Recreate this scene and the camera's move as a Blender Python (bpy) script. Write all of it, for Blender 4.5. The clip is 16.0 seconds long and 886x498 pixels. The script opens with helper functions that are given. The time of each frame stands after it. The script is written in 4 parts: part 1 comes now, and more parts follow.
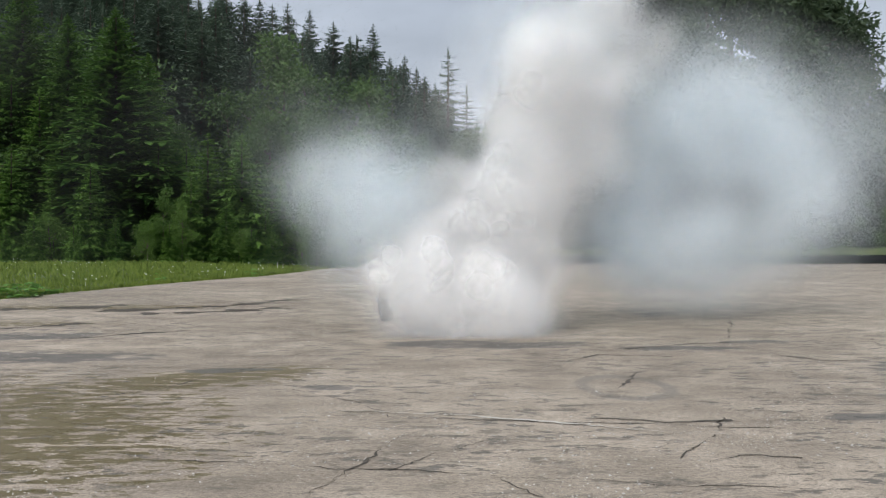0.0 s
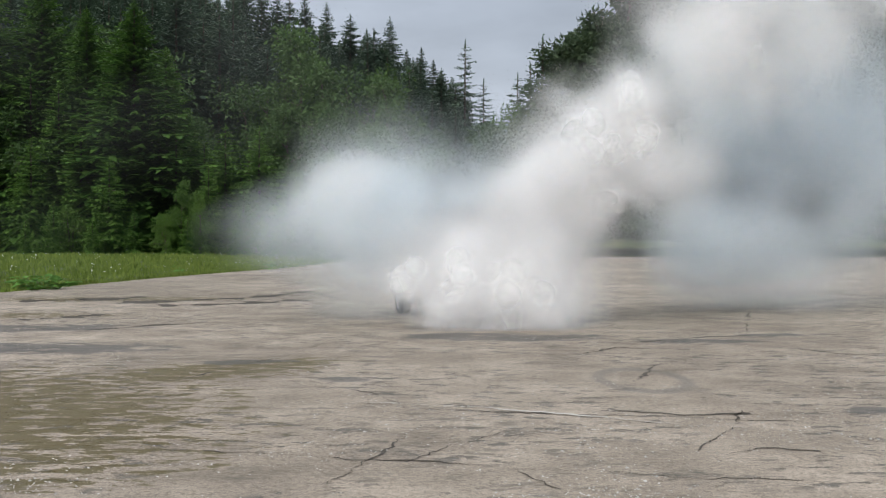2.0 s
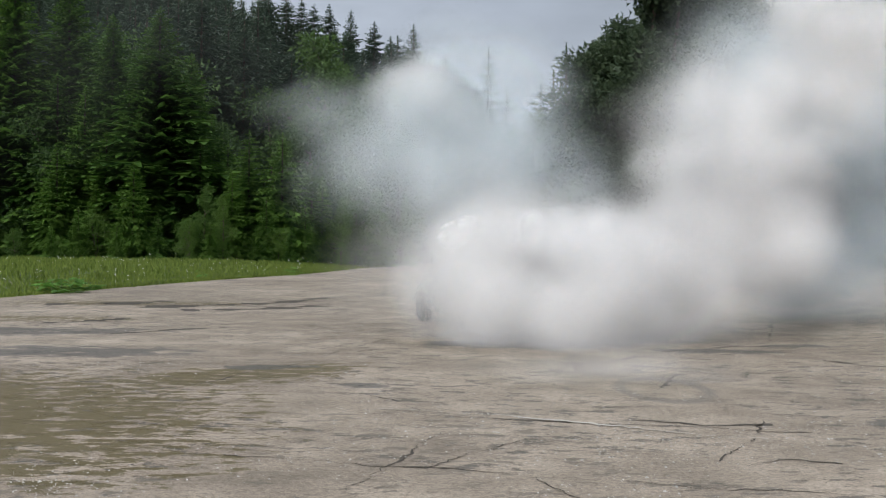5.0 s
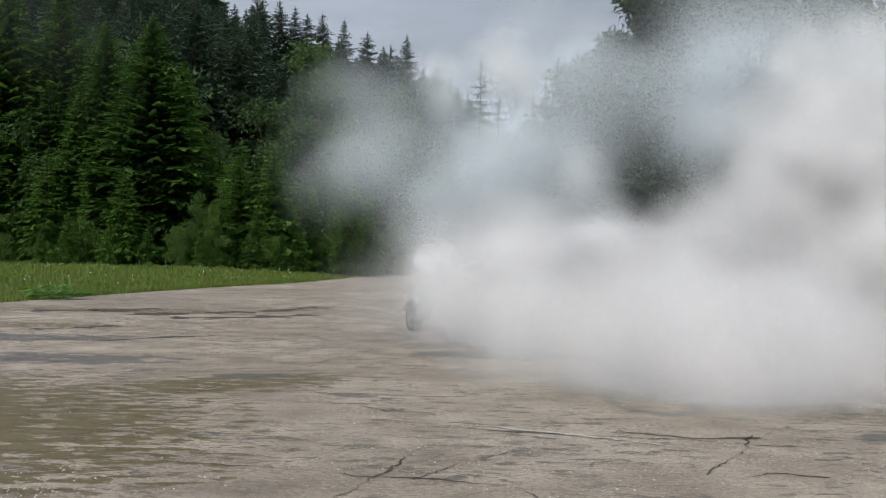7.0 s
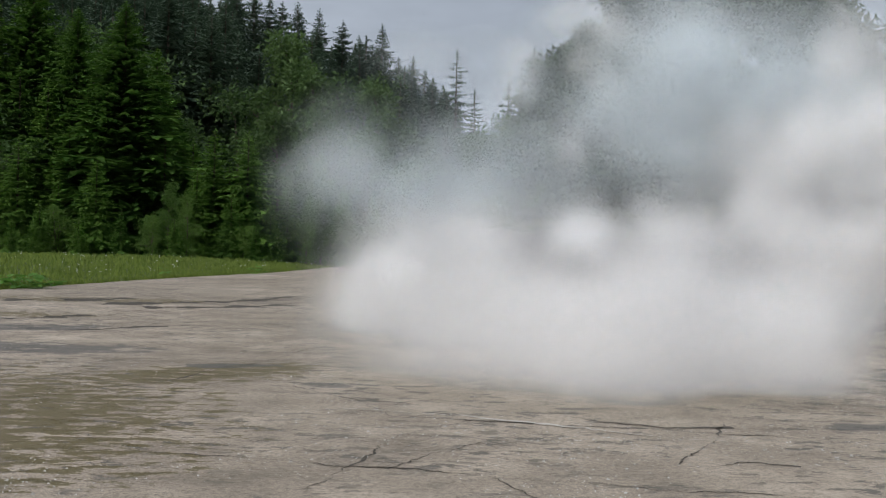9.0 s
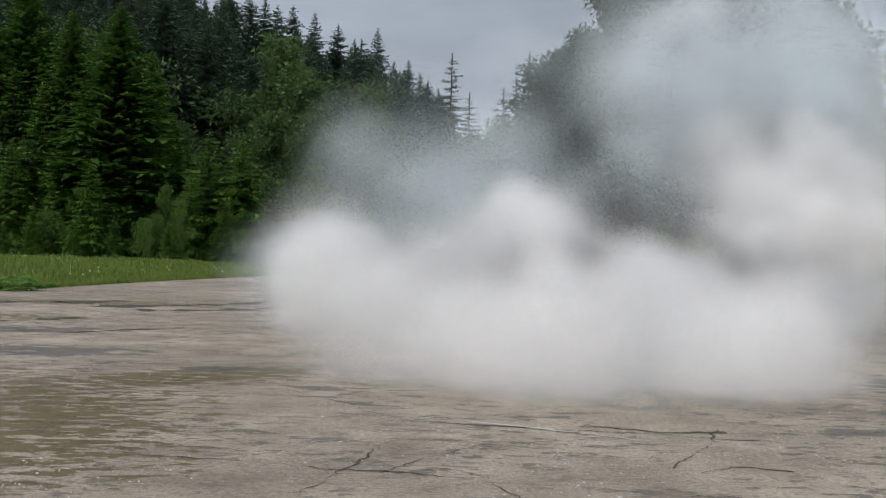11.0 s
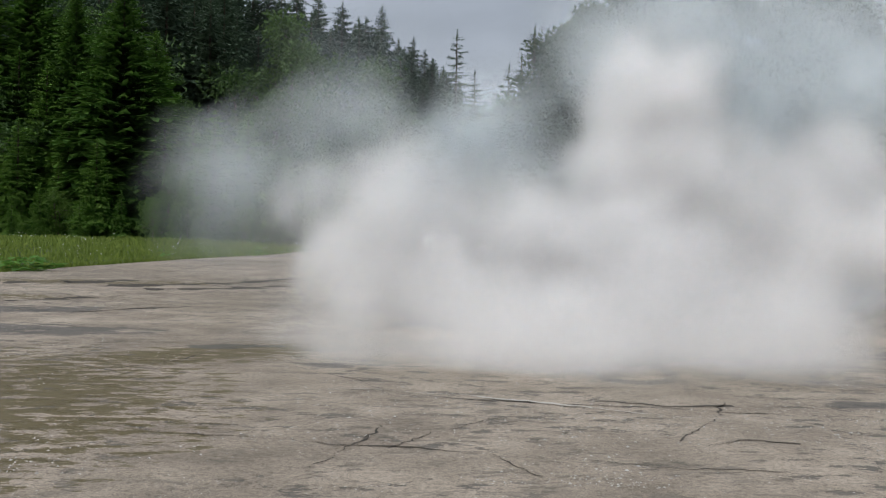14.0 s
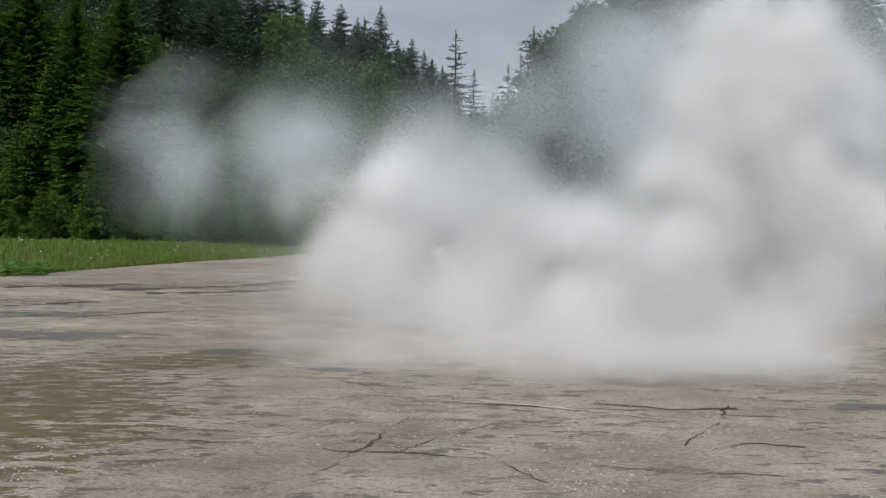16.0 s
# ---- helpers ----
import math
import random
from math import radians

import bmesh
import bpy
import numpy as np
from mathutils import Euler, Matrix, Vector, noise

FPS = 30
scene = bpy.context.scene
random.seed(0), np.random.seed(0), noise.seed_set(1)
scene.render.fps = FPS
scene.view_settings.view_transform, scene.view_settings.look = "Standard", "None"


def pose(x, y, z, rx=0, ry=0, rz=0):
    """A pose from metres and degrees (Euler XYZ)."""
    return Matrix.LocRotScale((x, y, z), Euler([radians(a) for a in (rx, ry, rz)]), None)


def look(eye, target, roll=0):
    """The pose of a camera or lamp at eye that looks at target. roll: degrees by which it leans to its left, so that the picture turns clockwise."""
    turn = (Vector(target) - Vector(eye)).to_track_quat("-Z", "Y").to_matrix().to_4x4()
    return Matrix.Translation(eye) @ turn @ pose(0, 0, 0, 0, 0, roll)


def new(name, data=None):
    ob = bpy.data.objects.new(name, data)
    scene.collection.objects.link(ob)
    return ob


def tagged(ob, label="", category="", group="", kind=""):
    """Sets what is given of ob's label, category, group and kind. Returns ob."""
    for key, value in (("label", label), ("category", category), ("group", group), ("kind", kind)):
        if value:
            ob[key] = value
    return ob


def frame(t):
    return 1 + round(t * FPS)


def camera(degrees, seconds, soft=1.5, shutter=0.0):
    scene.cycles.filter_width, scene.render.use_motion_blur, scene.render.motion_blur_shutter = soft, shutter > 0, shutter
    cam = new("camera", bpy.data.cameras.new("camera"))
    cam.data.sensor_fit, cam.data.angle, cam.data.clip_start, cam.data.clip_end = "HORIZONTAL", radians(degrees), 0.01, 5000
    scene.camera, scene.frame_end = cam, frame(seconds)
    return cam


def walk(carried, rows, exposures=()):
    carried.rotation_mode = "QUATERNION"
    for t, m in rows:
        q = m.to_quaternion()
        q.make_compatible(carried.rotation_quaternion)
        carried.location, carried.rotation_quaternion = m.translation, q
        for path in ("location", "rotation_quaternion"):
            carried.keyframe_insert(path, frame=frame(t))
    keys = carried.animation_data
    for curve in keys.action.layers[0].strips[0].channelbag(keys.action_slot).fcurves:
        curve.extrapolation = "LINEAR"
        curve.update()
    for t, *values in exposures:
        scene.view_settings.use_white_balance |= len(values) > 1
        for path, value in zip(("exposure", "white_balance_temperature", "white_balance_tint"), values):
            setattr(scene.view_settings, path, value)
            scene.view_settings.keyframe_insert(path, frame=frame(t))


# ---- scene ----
cam = camera(48.0, 16.0, soft=1.3)

WALK = [
    (0, 0, 0, 1.55, 90, 0, 0),
    (0.5, -0.001, -0.001, 1.547, 89.79, -0.14, 0.59),
    (1, -0.006, 0.021, 1.556, 89.99, -0.41, 1.06),
    (1.5, 0.004, -0.012, 1.549, 89.86, -0.15, 0.62),
    (2, -0.004, -0.01, 1.544, 89.59, -0.08, 0.96),
    (2.5, 0.003, -0.008, 1.546, 89.85, -0.12, 1.48),
    (3, 0.006, -0.011, 1.543, 89.81, 0, 1.27),
    (3.5, 0.005, -0.011, 1.539, 89.77, -0.14, 1.73),
    (4, 0.001, -0.011, 1.542, 89.75, -0.14, 1.92),
    (4.2, 0.001, -0.011, 1.542, 89.6198, -0.14, 2.14777),
    (6.3, 0.007, -0.012, 1.539, 90.8251, -1.19, 1.76508),
    (6.5, 0.007, -0.012, 1.539, 90.76, -1.19, 1.7),
    (7, 0.005, -0.012, 1.541, 90.61, -1.2, 1.68),
    (7.5, 0.003, -0.013, 1.539, 90.47, -1.25, 1.75),
    (8, 0.004, -0.003, 1.537, 90.23, -1.36, 1.72),
    (8.5, 0.007, -0.004, 1.537, 90.1, -1.24, 1.32),
    (8.7, 0.007, -0.004, 1.537, 90.0675, -1.24, 0.441465),
    (10.8, 0.002, -0.003, 1.532, 90.4051, -1.67, -0.09),
    (11, 0.002, -0.003, 1.532, 90.34, -1.67, -0.09),
    (11.5, -0.001, -0.002, 1.535, 90.27, -1.75, -0.21),
    (12, 0.004, -0.001, 1.536, 90.31, -1.68, -0.39),
    (12.5, 0.009, -0.005, 1.533, 90.32, -1.03, -0.26),
    (13, 0.009, -0.004, 1.529, 90.29, -1.28, 0.01),
    (13.5, 0, -0.004, 1.526, 90.1, -1.52, 0.08),
    (14, 0.004, -0.007, 1.522, 89.02, -1.2, 0.28),
    (14.5, 0.001, -0.003, 1.528, 88.64, -1.73, 0.43),
    (15, -0.001, -0.007, 1.522, 88.67, -1.54, 0.2),
    (15.5, -0.002, 0.001, 1.543, 88.7, -0.81, -0.03),
    (16, -0.017, 0.004, 1.554, 89.06, -0.84, 0.28),
]
walk(cam, [(t, pose(x, y, z, p, r, w)) for t, x, y, z, p, r, w in WALK], [(0, 0.1), (4.2, 0.02), (6.5, -0.12), (11, -0.25), (16, -0.22)])

# ---------------------------------------------------------------- sky, sun, exposure
SUN_ELEV, SUN_AZ = radians(42), radians(205)


def make_world():
    world = bpy.data.worlds.new("overcast_sky")
    scene.world = world
    world.use_nodes = True
    n, l = world.node_tree.nodes, world.node_tree.links
    n.clear()
    out, bg = n.new("ShaderNodeOutputWorld"), n.new("ShaderNodeBackground")
    sky = n.new("ShaderNodeTexSky")
    sky.sky_type, sky.sun_disc = "NISHITA", False
    sky.sun_elevation, sky.sun_rotation, sky.dust_density = SUN_ELEV, SUN_AZ, 3.0
    dim = n.new("ShaderNodeMix")
    dim.data_type, dim.blend_type = "RGBA", "MULTIPLY"
    dim.inputs["Factor"].default_value = 1.0
    dim.inputs["B"].default_value = (0.09, 0.09, 0.09, 1)
    l.new(sky.outputs[0], dim.inputs["A"])
    co, sep = n.new("ShaderNodeTexCoord"), n.new("ShaderNodeSeparateXYZ")
    l.new(co.outputs["Generated"], sep.inputs[0])
    rise = n.new("ShaderNodeValToRGB")
    rise.color_ramp.elements[0].position, rise.color_ramp.elements[0].color = 0.0, (0.42, 0.45, 0.50, 1)
    rise.color_ramp.elements[1].position, rise.color_ramp.elements[1].color = 0.9, (1.08, 1.17, 1.28, 1)
    mid = rise.color_ramp.elements.new(0.26)
    mid.color = (0.43, 0.48, 0.56, 1)
    l.new(sep.outputs["Z"], rise.inputs[0])
    flat = n.new("ShaderNodeMapping")
    flat.inputs["Scale"].default_value = (2.2, 2.2, 6.5)
    l.new(co.outputs["Generated"], flat.inputs[0])
    clouds = n.new("ShaderNodeTexNoise")
    clouds.inputs["Scale"].default_value, clouds.inputs["Detail"].default_value = 1.6, 5
    l.new(flat.outputs[0], clouds.inputs["Vector"])
    shade = n.new("ShaderNodeMapRange")
    shade.inputs["From Min"].default_value, shade.inputs["From Max"].default_value = 0.3, 0.72
    shade.inputs["To Min"].default_value, shade.inputs["To Max"].default_value = 0.8, 1.3
    l.new(clouds.outputs[0], shade.inputs[0])
    lit = n.new("ShaderNodeMix")
    lit.data_type, lit.blend_type = "RGBA", "MULTIPLY"
    lit.inputs["Factor"].default_value = 1.0
    l.new(rise.outputs[0], lit.inputs["A"])
    l.new(shade.outputs[0], lit.inputs["B"])
    mix = n.new("ShaderNodeMix")
    mix.data_type = "RGBA"
    mix.inputs["Factor"].default_value = 0.88
    l.new(dim.outputs["Result"], mix.inputs["A"])
    l.new(lit.outputs["Result"], mix.inputs["B"])
    l.new(mix.outputs["Result"], bg.inputs[0])
    bg.inputs[1].default_value = 1.0
    l.new(bg.outputs[0], out.inputs[0])


make_world()
sun = new("sun", bpy.data.lights.new("sun", "SUN"))
sun.data.energy, sun.data.angle, sun.data.color = 2.1, radians(24), (1.0, 0.98, 0.95)
sun.matrix_world = look((0, 0, 0), (math.sin(SUN_AZ) * -math.cos(SUN_ELEV), math.cos(SUN_AZ) * -math.cos(SUN_ELEV), -math.sin(SUN_ELEV)))
sun.location = (-20, -40, 60)
# smoke scatters light many times over
scene.cycles.transparent_max_bounces = 128
scene.cycles.max_bounces, scene.cycles.diffuse_bounces, scene.cycles.transmission_bounces = 8, 7, 6


# ---------------------------------------------------------------- materials
def nodes_of(name):
    m = bpy.data.materials.new(name)
    m.use_nodes = True
    n, l = m.node_tree.nodes, m.node_tree.links
    return m, n, l, n["Principled BSDF"]


def noise_node(n, l, vec, scale, detail=4, rough=0.55):
    t = n.new("ShaderNodeTexNoise")
    t.inputs["Scale"].default_value, t.inputs["Detail"].default_value, t.inputs["Roughness"].default_value = scale, detail, rough
    if vec is not None:
        l.new(vec, t.inputs["Vector"])
    return t.outputs[0]


def ramp(n, l, fac, *stops):
    r = n.new("ShaderNodeValToRGB")
    e = r.color_ramp.elements
    while len(e) < len(stops):
        e.new(0.5)
    for item, (p, c) in zip(e, stops):
        item.position, item.color = p, (*c, 1)
    l.new(fac, r.inputs[0])
    return r.outputs[0]


def span(n, l, fac, a, b, lo=0.0, hi=1.0, smooth=True):
    r = n.new("ShaderNodeMapRange")
    r.interpolation_type = "SMOOTHSTEP" if smooth else "LINEAR"
    for i, v in enumerate((a, b, lo, hi)):
        r.inputs[i + 1].default_value = v
    l.new(fac, r.inputs[0])
    return r.outputs[0]


def calc(n, l, op, a, b=0.0):
    r = n.new("ShaderNodeMath")
    r.operation = op
    for i, v in enumerate((a, b)):
        if isinstance(v, (int, float)):
            r.inputs[i].default_value = v
        else:
            l.new(v, r.inputs[i])
    return r.outputs[0]


def blend(n, l, fac, a, b, kind="MIX"):
    r = n.new("ShaderNodeMix")
    r.data_type, r.blend_type = "RGBA", kind
    for key, v in (("Factor", fac), ("A", a), ("B", b)):
        s = next(i for i in r.inputs if i.name == key and i.enabled)
        if isinstance(v, (int, float)):
            s.default_value = v
        elif isinstance(v, tuple):
            s.default_value = (*v, 1)
        else:
            l.new(v, s)
    return next(o for o in r.outputs if o.enabled)


def bump(n, l, height, strength, dist, bsdf):
    b = n.new("ShaderNodeBump")
    b.inputs["Strength"].default_value, b.inputs["Distance"].default_value = strength, dist
    l.new(height, b.inputs["Height"])
    l.new(b.outputs[0], bsdf.inputs["Normal"])


def plain(name, colour, rough=0.6, metal=0.0, vary=0.25, scale=6.0, coat=0.0):
    m, n, l, b = nodes_of(name)
    co = n.new("ShaderNodeTexCoord").outputs["Object"]
    k = noise_node(n, l, co, scale, 5)
    dark, light = tuple(c * (1 - vary) for c in colour), tuple(min(1, c * (1 + vary)) for c in colour)
    l.new(ramp(n, l, k, (0.3, dark), (0.7, light)), b.inputs["Base Color"])
    l.new(span(n, l, noise_node(n, l, co, scale * 4), 0.3, 0.7, max(0.03, rough - 0.1), min(1, rough + 0.12)), b.inputs["Roughness"])
    b.inputs["Metallic"].default_value = metal
    b.inputs["Coat Weight"].default_value = coat
    return m


def spot(n, l, xy, cx, cy, rx, ry, turn=0.0):
    """A mask: 1 in the middle of an ellipse on the ground, 0 outside it."""
    mp = n.new("ShaderNodeMapping")
    mp.vector_type = "TEXTURE"
    mp.inputs["Location"].default_value, mp.inputs["Rotation"].default_value, mp.inputs["Scale"].default_value = (cx, cy, 0), (0, 0, radians(turn)), (rx, ry, 1)
    l.new(xy, mp.inputs[0])
    d = n.new("ShaderNodeVectorMath")
    d.operation = "LENGTH"
    l.new(mp.outputs[0], d.inputs[0])
    return span(n, l, d.outputs["Value"], 1.15, 0.35)


def pavement_material():
    m, n, l, b = nodes_of("worn_concrete")
    xy = n.new("ShaderNodeTexCoord").outputs["Object"]
    big, mid, fine = noise_node(n, l, xy, 0.16, 5, 0.6), noise_node(n, l, xy, 1.1, 6, 0.65), noise_node(n, l, xy, 22, 4, 0.7)
    tone = calc(n, l, "ADD", calc(n, l, "MULTIPLY", big, 0.5), calc(n, l, "MULTIPLY", mid, 0.5))
    col = ramp(n, l, tone, (0.36, (0.16, 0.131, 0.101)), (0.5, (0.273, 0.228, 0.18)), (0.62, (0.385, 0.324, 0.262)))
    grit = ramp(n, l, fine, (0.36, (0.55, 0.53, 0.5)), (0.5, (1, 1, 1)), (0.66, (1.25, 1.22, 1.18)))
    col = blend(n, l, 0.75, col, grit, "MULTIPLY")
    speck = ramp(n, l, noise_node(n, l, xy, 80, 3, 0.7), (0.34, (0.5, 0.48, 0.46)), (0.5, (1, 1, 1)), (0.68, (1.5, 1.47, 1.42)))
    col = blend(n, l, 0.8, col, speck, "MULTIPLY")
    # scaled and flaked patches, darker where the top skin has gone
    stretch = n.new("ShaderNodeMapping")
    stretch.inputs["Rotation"].default_value, stretch.inputs["Scale"].default_value = (0, 0, radians(8)), (0.55, 1.0, 1)
    l.new(xy, stretch.inputs[0])
    flakes = span(n, l, noise_node(n, l, stretch.outputs[0], 5.2, 9, 0.74), 0.545, 0.575)
    where = noise_node(n, l, xy, 0.33, 3)
    flakes = calc(n, l, "MULTIPLY", flakes, span(n, l, where, 0.40, 0.52))
    col = blend(n, l, calc(n, l, "MULTIPLY", flakes, 0.8), col, (0.085, 0.078, 0.068))
    # long thin scars where water has run
    run = n.new("ShaderNodeMapping")
    run.inputs["Rotation"].default_value, run.inputs["Scale"].default_value = (0, 0, radians(-7)), (0.5, 1.15, 1)
    l.new(xy, run.inputs[0])
    scars = calc(n, l, "MULTIPLY", span(n, l, noise_node(n, l, run.outputs[0], 4.2, 9, 0.72), 0.55, 0.585), span(n, l, noise_node(n, l, xy, 0.21, 3), 0.44, 0.56))
    col = blend(n, l, calc(n, l, "MULTIPLY", scars, 0.6), col, (0.10, 0.088, 0.07))
    # light stone chips
    chips = n.new("ShaderNodeTexVoronoi")
    chips.inputs["Scale"].default_value = 21
    l.new(xy, chips.inputs["Vector"])
    chip = calc(n, l, "MULTIPLY", span(n, l, chips.outputs["Distance"], 0.17, 0.10), span(n, l, noise_node(n, l, xy, 2.3, 4), 0.50, 0.60))
    col = blend(n, l, calc(n, l, "MULTIPLY", chip, 0.75), col, (0.62, 0.60, 0.56))
    # dried olive silt, still damp, with ripples of bare concrete in it
    silt = spot(n, l, xy, -5.2, 8.0, 4.1, 4.9, 0)
    tail = spot(n, l, xy, -2.9, 11.9, 2.2, 1.1, 40)
    far_a = spot(n, l, xy, -9.5, 26.5, 5.0, 1.6, 4)
    far_b = spot(n, l, xy, -10.0, 20.4, 4.0, 1.1, 6)
    area = n.new("ShaderNodeMath")
    area.operation = "MAXIMUM"
    l.new(silt, area.inputs[0])
    l.new(tail, area.inputs[1])
    area2 = calc(n, l, "MAXIMUM", area.outputs[0], calc(n, l, "MULTIPLY", calc(n, l, "MAXIMUM", far_a, far_b), 0.8))
    ripple = noise_node(n, l, run.outputs[0], 5.5, 9, 0.7)
    wet = span(n, l, calc(n, l, "ADD", ripple, calc(n, l, "MULTIPLY", area2, 0.18)), 0.60, 0.64)
    wet = calc(n, l, "MULTIPLY", wet, span(n, l, area2, 0.02, 0.25))
    col = blend(n, l, calc(n, l, "MULTIPLY", wet, 0.95), col, (0.10, 0.077, 0.03))
    # rubber marks and oily patches
    marks = None
    for cx, cy, rx, ry, tn in ((3.6, 15.6, 1.6, 0.55, 0), (5.2, 16.6, 1.1, 0.4, 10), (5.3, 10.4, 1.1, 0.8, 20), (4.0, 9.2, 1.0, 0.35, 5), (0.6, 16.2, 2.6, 1.0, 0), (-1.35, 11.1, 0.4, 0.3, 0), (-6.5, 14.2, 3.4, 1.1, 5), (-8.5, 17.5, 3.8, 1.2, 5), (-2.7, 12.7, 0.9, 0.3, 12), (6.6, 13.0, 1.6, 1.2, 10)):
        s = spot(n, l, xy, cx, cy, rx, ry, tn)
        marks = s if marks is None else calc(n, l, "MAXIMUM", marks, s)
    worn = span(n, l, calc(n, l, "ADD", noise_node(n, l, stretch.outputs[0], 2.2, 8, 0.7), calc(n, l, "MULTIPLY", marks, 0.3)), 0.66, 0.76)
    oil = calc(n, l, "MULTIPLY", worn, span(n, l, marks, 0.0, 0.3))
    col = blend(n, l, calc(n, l, "MULTIPLY", oil, 0.72), col, (0.07, 0.068, 0.066))
    ring_d = n.new("ShaderNodeMapping")
    ring_d.vector_type = "TEXTURE"
    ring_d.inputs["Location"].default_value, ring_d.inputs["Scale"].default_value = (2.05, 11.2, 0), (0.55, 1.05, 1)
    l.new(xy, ring_d.inputs[0])
    ring_l = n.new("ShaderNodeVectorMath")
    ring_l.operation = "LENGTH"
    l.new(ring_d.outputs[0], ring_l.inputs[0])
    ring = calc(n, l, "MULTIPLY", span(n, l, ring_l.outputs["Value"], 0.6, 0.82), span(n, l, ring_l.outputs["Value"], 1.1, 0.9))
    col = blend(n, l, calc(n, l, "MULTIPLY", ring, calc(n, l, "MULTIPLY", mid, 0.8)), col, (0.09, 0.088, 0.086))
    l.new(col, b.inputs["Base Color"])
    l.new(span(n, l, wet, 0, 1, 0.82, 0.68), b.inputs["Roughness"])
    b.inputs["Specular IOR Level"].default_value = 0.35
    h = calc(n, l, "ADD", calc(n, l, "MULTIPLY", fine, 0.25), calc(n, l, "SUBTRACT", calc(n, l, "MULTIPLY", mid, 0.6), calc(n, l, "MULTIPLY", flakes, 0.5)))
    bump(n, l, h, 0.6, 0.02, b)
    return m


def foliage(name, dark, light, trans=0.25):
    m, n, l, b = nodes_of(name)
    out = n["Material Output"]
    co = n.new("ShaderNodeTexCoord").outputs["Object"]
    geo, info = n.new("ShaderNodeNewGeometry"), n.new("ShaderNodeObjectInfo")
    k = calc(n, l, "ADD", calc(n, l, "MULTIPLY", noise_node(n, l, co, 0.6, 4), 0.5), calc(n, l, "MULTIPLY", geo.outputs["Random Per Island"], 0.35))
    k = calc(n, l, "ADD", k, calc(n, l, "MULTIPLY", info.outputs["Random"], 0.3))
    col = ramp(n, l, k, (0.25, dark), (0.85, light))
    l.new(col, b.inputs["Base Color"])
    b.inputs["Roughness"].default_value = 0.6
    b.inputs["Specular IOR Level"].default_value = 0.25
    t, mix = n.new("ShaderNodeBsdfTranslucent"), n.new("ShaderNodeMixShader")
    l.new(col, t.inputs[0])
    mix.inputs[0].default_value = trans
    l.new(b.outputs[0], mix.inputs[1])
    l.new(t.outputs[0], mix.inputs[2])
    l.new(mix.outputs[0], out.inputs[0])
    return m


def smoke_material(name, density, colour, ragged):
    """White tyre smoke: soft-edged veils, torn by noise, that scatter light to both sides."""
    m, n, l, b = nodes_of(name)
    out = n["Material Output"]
    n.remove(b)
    uv = n.new("ShaderNodeTexCoord")
    info = n.new("ShaderNodeObjectInfo")
    c = n.new("ShaderNodeVectorMath")
    c.operation = "DISTANCE"
    c.inputs[1].default_value = (0.5, 0.5, 0)
    l.new(uv.outputs["UV"], c.inputs[0])
    shift = n.new("ShaderNodeVectorMath")
    shift.operation = "ADD"
    l.new(uv.outputs["Object"], shift.inputs[0])
    l.new(calc(n, l, "MULTIPLY", info.outputs["Random"], 40.0), shift.inputs[1])
    torn = noise_node(n, l, shift.outputs[0], 1.3, 3, 0.55)
    rim = calc(n, l, "ADD", c.outputs["Value"], calc(n, l, "MULTIPLY", calc(n, l, "SUBTRACT", torn, 0.5), ragged))
    soft = calc(n, l, "MULTIPLY", span(n, l, rim, 0.46, 0.06), span(n, l, c.outputs["Value"], 0.5, 0.36))
    alpha = calc(n, l, "MULTIPLY", soft, density)
    d, t, both = n.new("ShaderNodeBsdfDiffuse"), n.new("ShaderNodeBsdfTranslucent"), n.new("ShaderNodeMixShader")
    for s in (d, t):
        s.inputs[0].default_value = (*colour, 1)
    both.inputs[0].default_value = 0.4
    l.new(d.outputs[0], both.inputs[1])
    l.new(t.outputs[0], both.inputs[2])
    clear, mix = n.new("ShaderNodeBsdfTransparent"), n.new("ShaderNodeMixShader")
    l.new(alpha, mix.inputs[0])
    l.new(clear.outputs[0], mix.inputs[1])
    l.new(both.outputs[0], mix.inputs[2])
    l.new(mix.outputs[0], out.inputs[0])
    return m


def ground_material(name, a, b_, c):
    m, n, l, b = nodes_of(name)
    co = n.new("ShaderNodeTexCoord").outputs["Object"]
    k = calc(n, l, "ADD", calc(n, l, "MULTIPLY", noise_node(n, l, co, 0.25, 5), 0.5), calc(n, l, "MULTIPLY", noise_node(n, l, co, 5, 6, 0.7), 0.5))
    l.new(ramp(n, l, k, (0.35, a), (0.5, b_), (0.65, c)), b.inputs["Base Color"])
    b.inputs["Roughness"].default_value = 0.9
    bump(n, l, noise_node(n, l, co, 8, 6), 0.8, 0.1, b)
    return m


M_PAVE = pavement_material()
M_TURF = ground_material("turf", (0.045, 0.07, 0.018), (0.085, 0.12, 0.03), (0.14, 0.13, 0.05))
M_FOREST_FLOOR = ground_material("forest_floor", (0.03, 0.04, 0.018), (0.05, 0.065, 0.028), (0.08, 0.085, 0.04))
# forest green with the bluish haze of distance put into the colour
M_FAR = ground_material("haze_tinted_forest", (0.05, 0.075, 0.07), (0.07, 0.10, 0.09), (0.09, 0.12, 0.11))
M_SPRUCE = foliage("spruce_needles", (0.038, 0.065, 0.046), (0.095, 0.142, 0.088), 0.2)
M_SPRUCE_FRESH = foliage("fresh_spruce_needles", (0.042, 0.102, 0.02), (0.165, 0.30, 0.055), 0.32)
M_LEAF = foliage("broad_leaves", (0.034, 0.072, 0.024), (0.105, 0.175, 0.052), 0.32)
